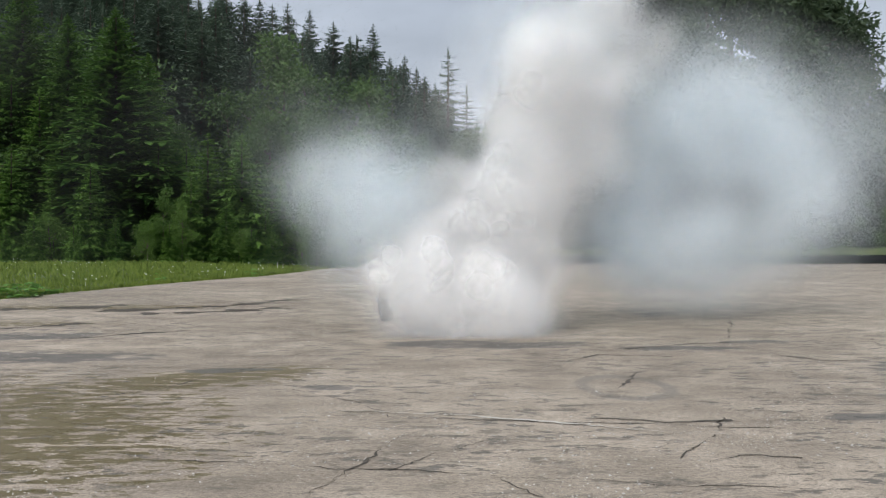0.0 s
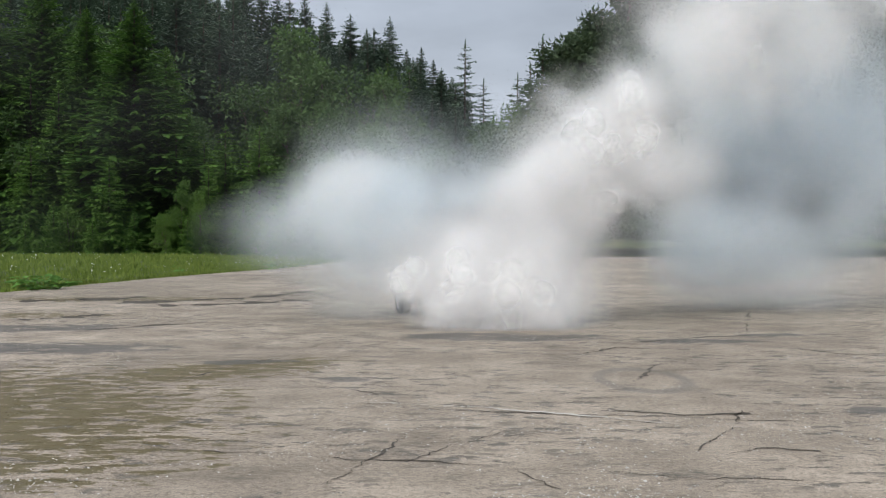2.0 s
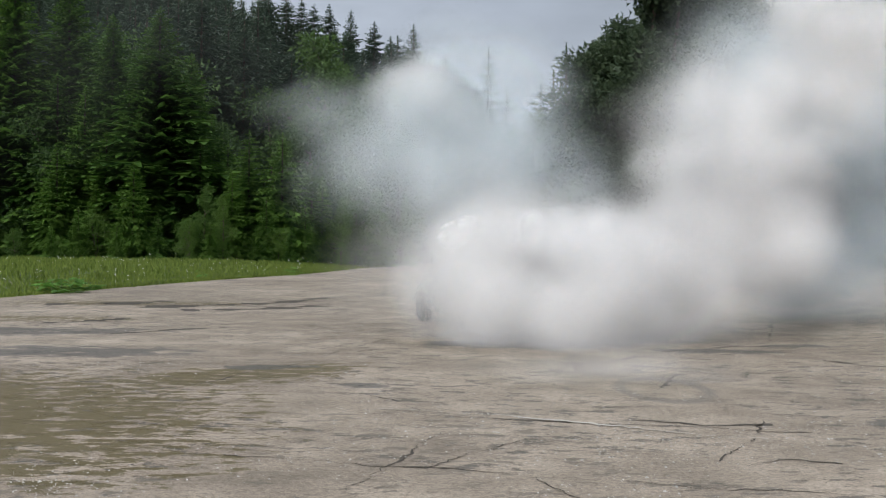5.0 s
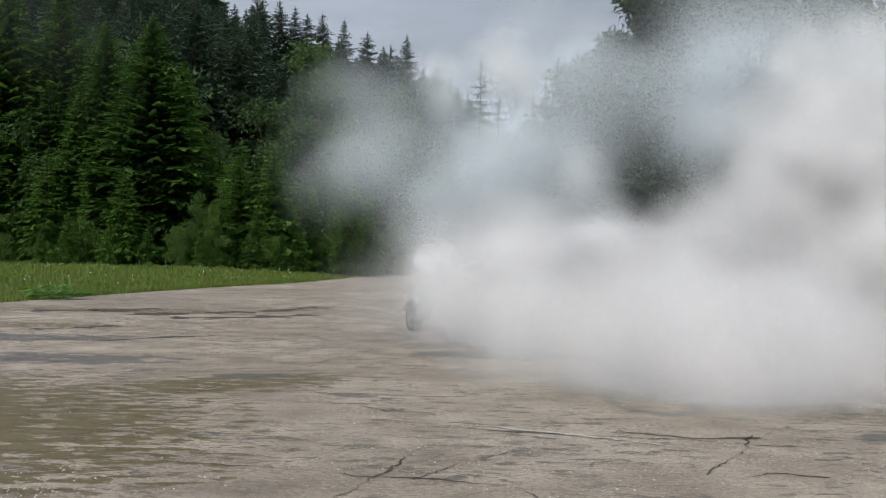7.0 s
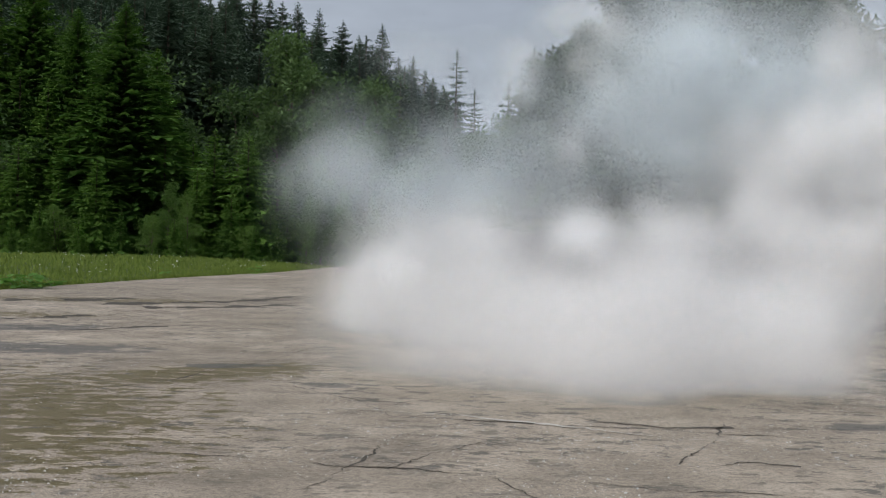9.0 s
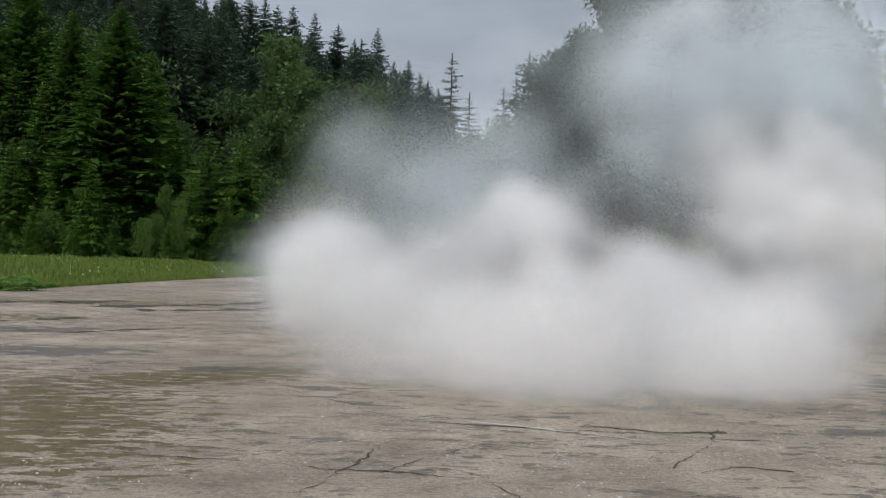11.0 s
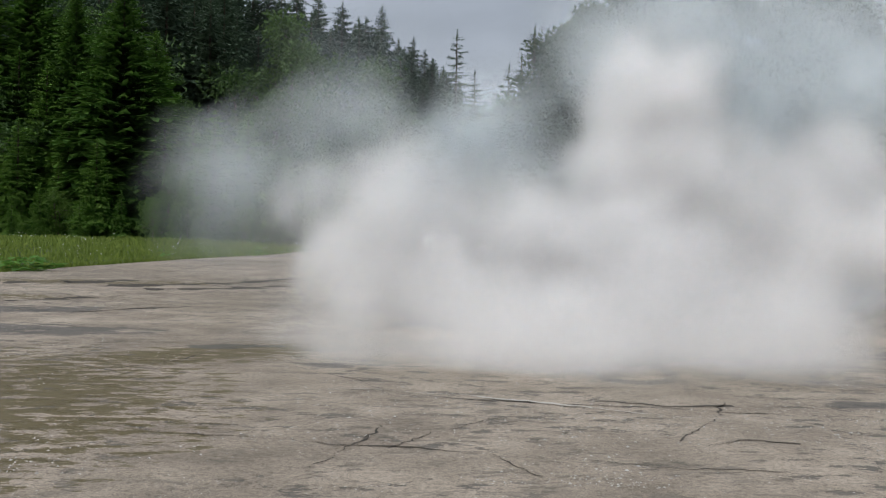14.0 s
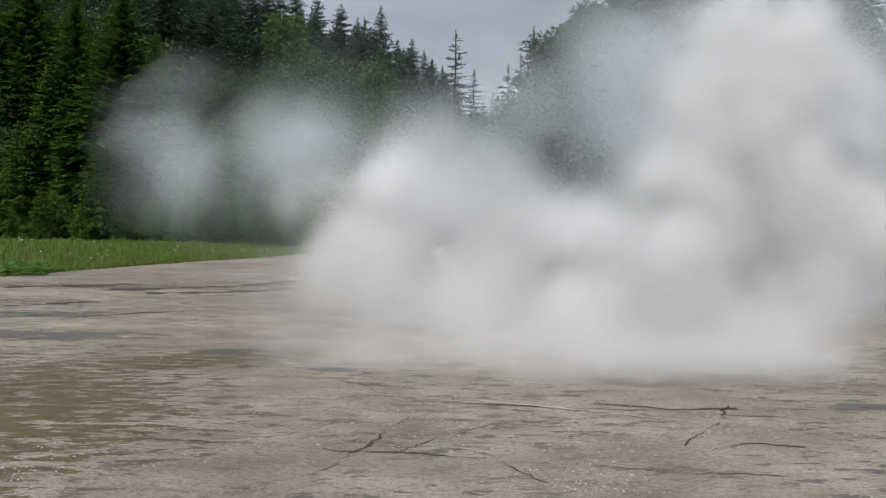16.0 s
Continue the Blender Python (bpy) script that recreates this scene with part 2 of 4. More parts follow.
M_LEAF_FRESH = foliage("fresh_broad_leaves", (0.036, 0.082, 0.015), (0.11, 0.195, 0.036), 0.3)
M_LEAF_DARK = foliage("dull_broad_leaves", (0.041, 0.068, 0.038), (0.095, 0.135, 0.068), 0.3)
M_GRASS = foliage("meadow_grass", (0.07, 0.115, 0.018), (0.21, 0.27, 0.05), 0.35)
M_WEED = foliage("weed_leaves", (0.07, 0.17, 0.025), (0.18, 0.36, 0.065), 0.4)
M_PETAL = plain("white_petals", (0.8, 0.8, 0.76), 0.7, vary=0.05)
M_BARK = plain("bark", (0.10, 0.08, 0.065), 0.9, vary=0.4)
M_CRACK = plain("crack_grit", (0.06, 0.049, 0.037), 0.95, vary=0.5, scale=9)
M_MORTAR = plain("pale_mortar", (0.40, 0.365, 0.32), 0.85, vary=0.25, scale=5)
M_STONE = plain("loose_grit", (0.42, 0.40, 0.37), 0.85, vary=0.45, scale=3)
M_PAINT = plain("silver_car_paint", (0.52, 0.54, 0.57), 0.32, 0.55, 0.06, 2.0, coat=0.6)
M_TRIM = plain("black_trim", (0.03, 0.03, 0.032), 0.55, vary=0.2)
M_TYRE = plain("tyre_rubber", (0.022, 0.022, 0.023), 0.8, vary=0.3)
M_ALLOY = plain("alloy_rim", (0.55, 0.56, 0.58), 0.3, 0.9, 0.08)
M_CHROME = plain("bright_moulding", (0.78, 0.79, 0.80), 0.18, 0.9, 0.04)
M_RED = plain("red_lamp_lens", (0.35, 0.02, 0.02), 0.15, vary=0.1)
M_AMBER = plain("amber_lamp_lens", (0.55, 0.2, 0.02), 0.15, vary=0.1)
M_CLEAR = plain("clear_lamp_lens", (0.7, 0.72, 0.74), 0.1, vary=0.05)
M_CABIN = plain("dark_cabin_cloth", (0.03, 0.03, 0.033), 0.9, vary=0.2)
M_PLATE = plain("number_plate_white", (0.75, 0.75, 0.73), 0.4, vary=0.05)
M_SMOKE_DENSE = smoke_material("dense_smoke", 0.34, (0.985, 0.975, 0.965), 0.22)
M_SMOKE = smoke_material("smoke", 0.17, (0.978, 0.973, 0.967), 0.22)
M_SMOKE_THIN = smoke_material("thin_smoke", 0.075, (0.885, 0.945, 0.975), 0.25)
M_SMOKE_LOW = smoke_material("low_smoke", 0.085, (0.98, 0.97, 0.96), 0.25)
M_SMOKE_FAINT = smoke_material("faint_smoke", 0.003, (0.9, 0.93, 0.95), 0.2)


def glass_material():
    m, n, l, b = nodes_of("tinted_car_glass")
    b.inputs["Base Color"].default_value = (0.55, 0.62, 0.6, 1)
    b.inputs["Roughness"].default_value = 0.03
    b.inputs["Transmission Weight"].default_value = 1.0
    b.inputs["IOR"].default_value = 1.1
    return m


M_GLASS = glass_material()


# ---------------------------------------------------------------- building tools
def mesh_of(name, verts, faces, *mats, uvs=None, mat_ids=None, smooth=False):
    me = bpy.data.meshes.new(name)
    me.from_pydata(verts, [], faces)
    for mt in mats:
        me.materials.append(mt)
    if uvs is not None:
        me.uv_layers.new(name="UVMap").data.foreach_set("uv", [c for uv in uvs for c in uv])
    if mat_ids is not None:
        me.polygons.foreach_set("material_index", mat_ids)
    if smooth:
        me.polygons.foreach_set("use_smooth", [True] * len(me.polygons))
    me.update()
    return me


def part(name, data, material, parent, label="", m=None):
    """One mesh object, from a bmesh or a mesh, under its thing."""
    if isinstance(data, bmesh.types.BMesh):
        me = bpy.data.meshes.new(name)
        bmesh.ops.recalc_face_normals(data, faces=data.faces)
        data.to_mesh(me)
        data.free()
        me.materials.append(material)
        data = me
    ob = new(name, data)
    ob.parent = parent
    if m is not None:
        ob.matrix_basis = m
    return tagged(ob, label)


def empty(name, m):
    ob = new(name)
    ob.matrix_basis = m
    return ob


def step(x):
    x = min(1.0, max(0.0, x))
    return x * x * (3 - 2 * x)


# ---------------------------------------------------------------- ground
EDGE = [(-14.6, -40), (-14.4, 20), (-13.7, 30.7), (-12.9, 40), (-12.1, 47), (-10.3, 57), (-9.7, 66), (-9.4, 76), (-7.5, 92), (-4.0, 106)]


def edge_x(y):
    """Where the pavement ends and the meadow begins."""
    for (x0, y0), (x1, y1) in zip(EDGE, EDGE[1:]):
        if y <= y1:
            return x0 + (x1 - x0) * (y - y0) / (y1 - y0)
    return EDGE[-1][0] + (y - 106) * 2


def land(x, y):
    """Height of the meadow and of the wooded slope behind it."""
    z = 0.0
    if y < 112:
        z += 0.40 * step((edge_x(y) - x) / 9)
    else:
        z += 0.55 * step((y - 107) / 6)
    rise = step((y - 84 + 0.25 * max(-70, min(0, x))) / 110)
    z += rise * (9 + 17 * step((18 - x) / 48) + 24 * step((-26 - x) / 55))
    return z


def build_ground():
    s = 2500
    base = new("ground", mesh_of("ground", [(-s, -s, -0.06), (s, -s, -0.06), (s, s, -0.06), (-s, s, -0.06)], [(0, 1, 2, 3)], M_TURF))
    tagged(base, "flat green meadow land reaching the horizon", "ground", kind="structure")
    rows = [-40 + 2.0 * i for i in range(74)]
    verts, faces = [], []
    for y in rows:
        x0 = edge_x(y) + 0.25 * noise.noise((y * 0.6, 3.1, 0))
        for k in range(25):
            x = x0 + (70 - x0) * k / 24
            verts.append((x, y, 0.0))
    for i in range(len(rows) - 1):
        for k in range(24):
            a = i * 25 + k
            faces.append((a, a + 1, a + 26, a + 25))
    edge = [i * 25 for i in range(len(rows))]
    low = len(verts)
    verts += [(verts[i][0], verts[i][1], -0.12) for i in edge]
    faces += [(edge[i], edge[i + 1], low + i + 1, low + i) for i in range(len(edge) - 1)]
    far = [(len(rows) - 1) * 25 + k for k in range(25)]
    low = len(verts)
    verts += [(verts[i][0], verts[i][1], -0.12) for i in far]
    faces += [(far[i], far[i + 1], low + i + 1, low + i) for i in range(24)]
    pave = new("pavement", mesh_of("pavement", verts, faces, M_PAVE))
    tagged(pave, "worn grey concrete lot with cracks, grit and damp silt", "pavement", kind="structure")
    # meadow bank
    verts, faces = [], []
    ys = [-40 + 3 * i for i in range(52)]
    for y in ys:
        e = edge_x(y) + 0.12
        for k in range(21):
            d = (k / 20) ** 1.6 * 110
            x = e - d
            verts.append((x, y, (land(x, y) if d > 0 else -0.03) + (0.05 + 0.10 * noise.noise((x * 0.3, y * 0.3, 0))) * min(1, d)))
    for i in range(len(ys) - 1):
        for k in range(20):
            a = i * 21 + k
            faces.append((a, a + 21, a + 22, a + 1))
    bank = new("meadow_ground", mesh_of("meadow_ground", verts, faces, M_TURF, smooth=True))
    tagged(bank, "low grassy bank beside the concrete lot", "ground", kind="structure")
    # wooded slope
    verts, faces = [], []
    xs, ys = [-150 + 6 * i for i in range(49)], [106 + 6 * i for i in range(33)]
    for y in ys:
        for x in xs:
            verts.append((x, y, land(x, y) + 0.4 * step((y - 112) / 20) * noise.noise((x * 0.1, y * 0.1, 1))))
    for i in range(len(ys) - 1):
        for k in range(len(xs) - 1):
            a = i * len(xs) + k
            faces.append((a, a + 1, a + len(xs) + 1, a + len(xs)))
    hill = new("hillside_ground", mesh_of("hillside_ground", verts, faces, M_TURF, smooth=True))
    tagged(hill, "green undergrowth on the floor of the wooded slope", "ground", kind="structure")
    # distant mountain, its forest green blued to stand in for haze
    verts, faces = [], []
    xs = [-700 + 20 * i for i in range(101)]
    for j in range(7):
        for x in xs:
            top = 262 - 0.16 * (x + 60) + 24 * noise.noise((x * 0.006, 0.3, 0)) + 7 * noise.noise((x * 0.04, 2.3, 0))
            top *= 0.9
            verts.append((x, 1500 + 70 * j, top * (j / 6) ** 0.8 + (3 * noise.noise((x * 0.2, j, 0)) if j else -2)))
    for j in range(6):
        for k in range(100):
            a = j * 101 + k
            faces.append((a, a + 1, a + 102, a + 101))
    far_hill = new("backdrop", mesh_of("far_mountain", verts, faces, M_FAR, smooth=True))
    tagged(far_hill, "distant forested mountain ridge with haze painted into its colour", "mountain", kind="structure")


build_ground()


# ---------------------------------------------------------------- trees
def cone(verts, faces, base, tip, r0, r1, sides=7, bend=0.0, rnd=None):
    """A tapered limb from base to tip, in four lengths."""
    base, tip = Vector(base), Vector(tip)
    ax = (tip - base).normalized()
    u = ax.orthogonal().normalized()
    v = ax.cross(u)
    start, lengths = len(verts), 4
    for i in range(lengths + 1):
        f = i / lengths
        c = base.lerp(tip, f) + u * bend * math.sin(f * math.pi)
        r = r0 + (r1 - r0) * f
        for k in range(sides):
            a = 2 * math.pi * k / sides
            verts.append(tuple(c + u * (r * math.cos(a)) + v * (r * math.sin(a))))
    for i in range(lengths):
        for k in range(sides):
            a, b = start + i * sides + k, start + i * sides + (k + 1) % sides
            faces.append((a, b, b + sides, a + sides))


def spruce_meshes(seed, height, width, whorls, per, fresh, bare=0.04, sparse=0.0, fine=1):
    """Trunk and crown of a spruce: whorls of drooping, feathered boughs."""
    r = random.Random(seed)
    tv, tf = [], []
    cone(tv, tf, (0, 0, -0.01), (0, 0, height * 0.97), width * 0.05 + 0.002, 0.002)
    v, f = [], []
    for i in range(whorls):
        q = i / (whorls - 1)
        z = height * (bare + (0.985 - bare) * q ** 0.92)
        reach = width * ((1 - q) ** 0.78) * (0.8 + 0.4 * r.random()) + 0.008 * height
        if q < 0.15:
            reach *= 0.75 + q * 1.6
        n = max(4, int(per * (0.55 + 0.45 * (1 - q))))
        for k in range(n):
            if r.random() < sparse:
                continue
            a = 2 * math.pi * (k + r.random() * 0.8) / n
            ln = reach * (0.7 + 0.45 * r.random())
            dr = Vector((math.cos(a), math.sin(a), 0))
            sd = Vector((-dr.y, dr.x, 0))
            lift = 0.55 * q - 0.22 + 0.1 * r.random()
            zz = z + r.uniform(-0.5, 0.5) * height / whorls
            segs = 4
            pts = []
            for s in range(segs + 1):
                t = s / segs
                drop = ln * (lift * t - 0.42 * t * t + 0.22 * t ** 4)
                pts.append(dr * (ln * t) + Vector((0, 0, zz + drop)))
            # bough: pairs of side sprays that hang from it, and a tip
            for s in range(segs):
                p0, p1 = pts[s], pts[s + 1]
                t = (s + 0.5) / segs
                wd = (ln * 0.30 * (1.15 - t * 0.85) + 0.004 * height) * (1.0 if fine == 1 else 0.8)
                for sign in (1, -1, 1, -1)[:2 * fine]:
                    hang = Vector((0, 0, -wd * r.uniform(0.25, 0.75)))
                    q0 = p0.lerp(p1, r.uniform(-0.1, 0.35))
                    tipp = q0.lerp(p1, r.uniform(0.5, 1.1)) + sd * sign * wd * r.uniform(0.7, 1.25) + hang + dr * wd * r.uniform(0.15, 0.6)
                    midp = q0.lerp(p1, 0.85) + dr * wd * 0.1 - sd * sign * wd * 0.05
                    b = len(v)
                    v.extend((tuple(q0), tuple(tipp), tuple(midp)))
                    f.append((b, b + 1, b + 2))
            b = len(v)
            e = pts[-1]
            v.extend((tuple(pts[-2] + sd * 0.1 * ln), tuple(e + dr * 0.16 * ln + Vector((0, 0, 0.03 * ln))), tuple(pts[-2] - sd * 0.1 * ln)))
            f.append((b, b + 1, b + 2))
    for k in range(5):
        a = 2 * math.pi * k / 5
        b = len(v)
        v.extend(((0.006 * math.cos(a), 0.006 * math.sin(a), height * 0.95), (0, 0, height * 1.0), (0.006 * math.cos(a + 1.2), 0.006 * math.sin(a + 1.2), height * 0.95)))
        f.append((b, b + 1, b + 2))
    mat = M_SPRUCE_FRESH if fresh else M_SPRUCE
    return mesh_of("spruce_trunk", tv, tf, M_BARK, smooth=True), mesh_of("spruce_crown", v, f, mat)


def broadleaf_meshes(seed, height, width, leaves, size, mat, bare=0.2, stems=1):
    """Trunk with limbs, and a crown of leaf sprays gathered in uneven lobes."""
    r = random.Random(seed)
    tv, tf = [], []
    lobes = []
    for s in range(stems):
        ox, oy = (0, 0) if stems == 1 else (r.uniform(-0.35, 0.35) * width * 0.5, r.uniform(-0.3, 0.3) * width * 0.5)
        top = Vector((ox + r.uniform(-0.1, 0.1) * width, oy + r.uniform(-0.1, 0.1) * width, height * r.uniform(0.84, 0.95)))
        cone(tv, tf, (ox * 0.5, oy * 0.5, -0.01), top, height * 0.016, 0.002, bend=height * 0.015)
        limbs = 13 if stems == 1 else 7
        for i in range(limbs):
            q = bare + (0.97 - bare) * i / (limbs - 1)
            a = i * 2.4 + r.random()
            out = width * 0.5 * (math.sin(math.pi * min(1, (q - bare + 0.10) / (1.12 - bare))) ** 0.7) * r.uniform(0.55, 0.95)
            base = Vector((ox * 0.5, oy * 0.5, 0)).lerp(top, q * 0.92)
            tip = base + Vector((math.cos(a) * out, math.sin(a) * out, height * r.uniform(0.03, 0.12)))
            cone(tv, tf, base, tip, height * 0.0055, 0.001, 5, bend=0.05 * out)
            lobes.append((tip, width * r.uniform(0.16, 0.26)))
            lobes.append((base.lerp(tip, 0.55), width * r.uniform(0.15, 0.24)))
        lobes.append((top, width * 0.16))
    v, f = [], []
    total = sum(rad ** 2 for _, rad in lobes)
    for c, rad in lobes:
        for _ in range(int(leaves * rad ** 2 / total)):
            d = Vector((r.gauss(0, 1), r.gauss(0, 1), r.gauss(0, 1))).normalized()
            p = c + Vector((d.x, d.y, d.z * 0.75)) * rad * (r.random() ** 0.45) * r.uniform(0.75, 1.25)
            u = (d + Vector((r.gauss(0, 0.7), r.gauss(0, 0.7), r.gauss(0, 0.5) - 0.2))).normalized()
            w = u.orthogonal().normalized()
            w.rotate(Matrix.Rotation(r.random() * 6.28, 3, u))
            s = size * r.uniform(0.6, 1.4)
            b = len(v)
            v.extend((tuple(p - w * s * 0.28), tuple(p + u * s * 0.5 - w * s * 0.06), tuple(p + u * s), tuple(p + w * s * 0.3 + u * s * 0.35)))
            f.append((b, b + 1, b + 2, b + 3))
    return mesh_of("tree_trunk", tv, tf, M_BARK, smooth=True), mesh_of("tree_crown", v, f, mat)


def tree(name, meshes, m, label, category, group=""):
    ob = empty(name, m)
    part("trunk", meshes[0], None, ob)
    part("crown", meshes[1], None, ob)
    return tagged(ob, label, category, group)


F0 = 784 / math.tan(radians(24))


def stand(px, y):
    """A place on the land y metres ahead, in the column px of the first view."""
    x = (px - 784) / F0 * y
    return x, y, land(x, y) if (y > 106 or x < edge_x(y)) else 0.0


def tip_height(py, y, z):
    return 1.55 + (441 - py) / F0 * y - z


def sized(x, y, z, turn, h, w=None):
    return pose(x, y, z, 0, 0, turn) @ Matrix.Diagonal((w or h, w or h, h, 1))


def build_woods():
    r = random.Random(5)
    dark = [spruce_meshes(10 + i, 1.0, wd * 1.5, 38, 17, False, bare=b, sparse=sp * 0.6) for i, (wd, b, sp) in enumerate(((0.17, 0.06, 0.05), (0.14, 0.1, 0.12), (0.19, 0.05, 0.05), (0.13, 0.08, 0.2)))]
    thin = spruce_meshes(21, 1.0, 0.17, 28, 11, False, bare=0.1, sparse=0.15)
    fresh = [spruce_meshes(30 + i, 1.0, wd, 40, 14, True, bare=0.02, sparse=0.15, fine=2) for i, wd in enumerate((0.30, 0.26, 0.34))]
    big = [spruce_meshes(40 + i, 1.0, wd, 85, 20, True, bare=0.02, sparse=0.2, fine=2) for i, wd in enumerate((0.24, 0.27))]
    leafy = [broadleaf_meshes(50 + i, 1.0, w, 8000, 0.026, M_LEAF, bare=0.08, stems=st) for i, (w, st) in enumerate(((0.55, 1), (0.68, 2), (0.45, 1)))]
    dull = [broadleaf_meshes(60 + i, 1.0, w, 26000, 0.023, M_LEAF_DARK, bare=0.03, stems=st) for i, (w, st) in enumerate(((0.46, 1), (0.50, 2)))]
    shrub = [broadleaf_meshes(70 + i, 1.0, 1.0, 3200, 0.06, M_LEAF_FRESH, bare=0.04, stems=3) for i in range(2)]

    young = broadleaf_meshes(81, 1.0, 0.5, 6000, 0.03, M_LEAF_FRESH, bare=0.06)

    def put(name, kinds, m, label, category, group=""):
        return tree(name, kinds, m, label, category, group)

    # the spruces that stand out along the crest
    for px, py, y, k in ((432, -18, 172, 0), (460, -6, 175, 1), (482, 6, 180, 2), (509, 6, 172, 0), (548, 17, 176, 1), (590, 37, 172, 2), (619, 62, 180, 3), (660, 42, 172, 1), (690, 100, 186, 0), (716, 96, 178, 3), (737, 118, 182, 1), (752, 134, 186, 2), (770, 146, 190, 0)):
        x, y, z = stand(px, y)
        put("spruce", dark[k], sized(x, y, z, r.uniform(0, 360), tip_height(py, y, z)), "tall dark green spruce on the crest of the slope", "spruce tree", "spruces on the slope")
    for px, py, y in ((793, 82, 118), (826, 150, 122), (930, 72, 112), (908, 120, 120), (886, 140, 124)):
        x, y, z = stand(px, y)
        put("spruce", thin, sized(x, y, z, r.uniform(0, 360), tip_height(py, y, z)), "slender thinly branched spruce behind the lot", "spruce tree", "slender spruces")
    # the wooded slope
    count = 0
    for gy in reversed(range(10)):
        y = 104 + gy * 8.5
        for gx in range(26):
            x = -104 + gx * 5.4 + r.uniform(-2, 2) + (gy % 2) * 2.7
            yy = y + r.uniform(-3, 3)
            px = 784 + x / yy * F0
            if px < -120 or px > 800 or count > 215:
                continue
            z = land(x, yy)
            top = 40 + max(0, px - 600) * 0.62 + r.uniform(0, 60) if px > 420 else -140
            h = min(r.uniform(19, 29), max(6.0, tip_height(top, yy, z)))
            put("spruce", dark[r.randrange(4)], sized(x, yy, z - 0.1, r.uniform(0, 360), h), "dark green spruce on the wooded slope", "spruce tree", "spruces on the slope")
            count += 1
    # bright young spruces at the meadow's back
    for px, py, y, k, w in ((-60, -60, 84, 0, 1.0), (40, -40, 86, 1, 1.05), (120, 20, 83, 0, 1.0), (205, 8, 80, 1, 1.12), (262, 90, 84, 0, 1.0), (300, 200, 86, 1, 0.95), (-140, -40, 84, 1, 1.0)):
        x, y, z = stand(px, y)
        h = tip_height(py, y, z)
        put("spruce", big[k], sized(x, y, z - 0.05, r.uniform(0, 360), h, h * w), "tall broad spruce with fresh green shoots", "spruce tree", "spruces by the meadow")
    for px, py, y, k in ((70, 150, 81, 1), (150, 130, 82, 0), (250, 170, 81, 2), (330, 250, 82, 0), (20, 120, 82, 0), (190, 200, 79, 1), (110, 230, 79, 0), (280, 240, 79, 1), (395, 290, 80, 2), (20, 250, 77, 0), (92, 330, 76, 1), (160, 285, 74, 2), (235, 300, 78, 0), (368, 228, 78, 0), (428, 232, 77, 2), (338, 300, 76, 1), (500, 312, 79, 1), (470, 360, 76, 0), (60, 370, 73, 2), (130, 395, 71, 0), (205, 380, 72, 1), (300, 392, 71, 2), (400, 350, 74, 0), (445, 395, 73, 1), (10, 400, 71, 1), (598, 330, 84, 0), (650, 345, 92, 1), (845, 330, 112, 1), (760, 350, 110, 2)):
        x, y, z = stand(px, y)
        put("spruce", fresh[k], sized(x, y, z - 0.05, r.uniform(0, 360), tip_height(py, y, z)), "young spruce with layered green boughs by the meadow", "spruce tree", "young spruces")
    # broadleaved trees between meadow and slope
    for px, py, y, k in ((75, 60, 90, 0), (160, 40, 91, 1), (235, 110, 90, 2), (310, 210, 88, 0), (15, 190, 82, 1), (430, 150, 100, 1), (495, 60, 102, 2), (540, 118, 98, 0), (600, 125, 100, 1), (655, 135, 98, 0), (700, 200, 102, 1), (560, 200, 92, 2), (640, 230, 92, 1), (735, 235, 108, 0), (480, 190, 96, 0), (780, 250, 112, 1), (830, 225, 114, 0), (880, 190, 114, 1), (920, 235, 112, 2), (865, 290, 111, 0)):
        x, y, z = stand(px, y)
        h = tip_height(py, y, z)
        put("broadleaf_tree", leafy[k], sized(x, y, z - 0.05, r.uniform(0, 360), h, h * r.uniform(0.85, 1.05)), "bushy green broadleaved tree below the slope", "tree", "broadleaved trees")
    for px, py, y, k in ((1000, 40, 114, 0), (1020, -2, 113, 0), (1090, -90, 113, 1), (1180, -75, 116, 0), (1280, -125, 114, 1), (1375, -85, 113, 0), (1455, -50, 115, 1), (1500, 40, 117, 0), (985, 90, 118, 1), (1580, 130, 116, 0), (1650, 120, 118, 1), (1130, 120, 111, 0), (1330, 130, 111, 1), (1010, 220, 110, 0), (1240, 190, 110, 0), (1430, 200, 110, 1), (1530, 240, 111, 0), (1235, -100, 118, 1), (1420, -40, 118, 0), (1130, -120, 119, 0), (1720, 90, 118, 1), (1800, 60, 119, 0)):
        x, y, z = stand(px, y)
        h = tip_height(py, y, z)
        put("broadleaf_tree", dull[k], sized(x, y, z - 0.05, r.uniform(0, 360), h, h * r.uniform(0.85, 1.1)), "tall grey-green broadleaved tree behind the lot", "tree", "tall broadleaved trees")
    # shrubs and saplings along the foot of the woods
    for i in range(52):
        px = -60 + i * 32 + r.uniform(-12, 12)
        if px < 520 and i % 5:
            continue
        y = 72 + 8 * step((px - 300) / 300) + (30 if px > 640 else 0) + r.uniform(-2, 3)
        x, y, z = stand(px, y)
        if x > edge_x(y) - 1 and y < 107:
            y = 109 + r.uniform(0, 2)
            x, y, z = stand(px, y)
        h = r.uniform(2.0, 4.6) if px < 640 else r.uniform(3.0, 6.5)
        put("shrub", shrub[i % 2], sized(x, y, z - 0.05, r.uniform(0, 360), h, h * r.uniform(0.7, 1.0)), "leafy green shrub at the foot of the woods", "shrub", "shrubs by the woods")
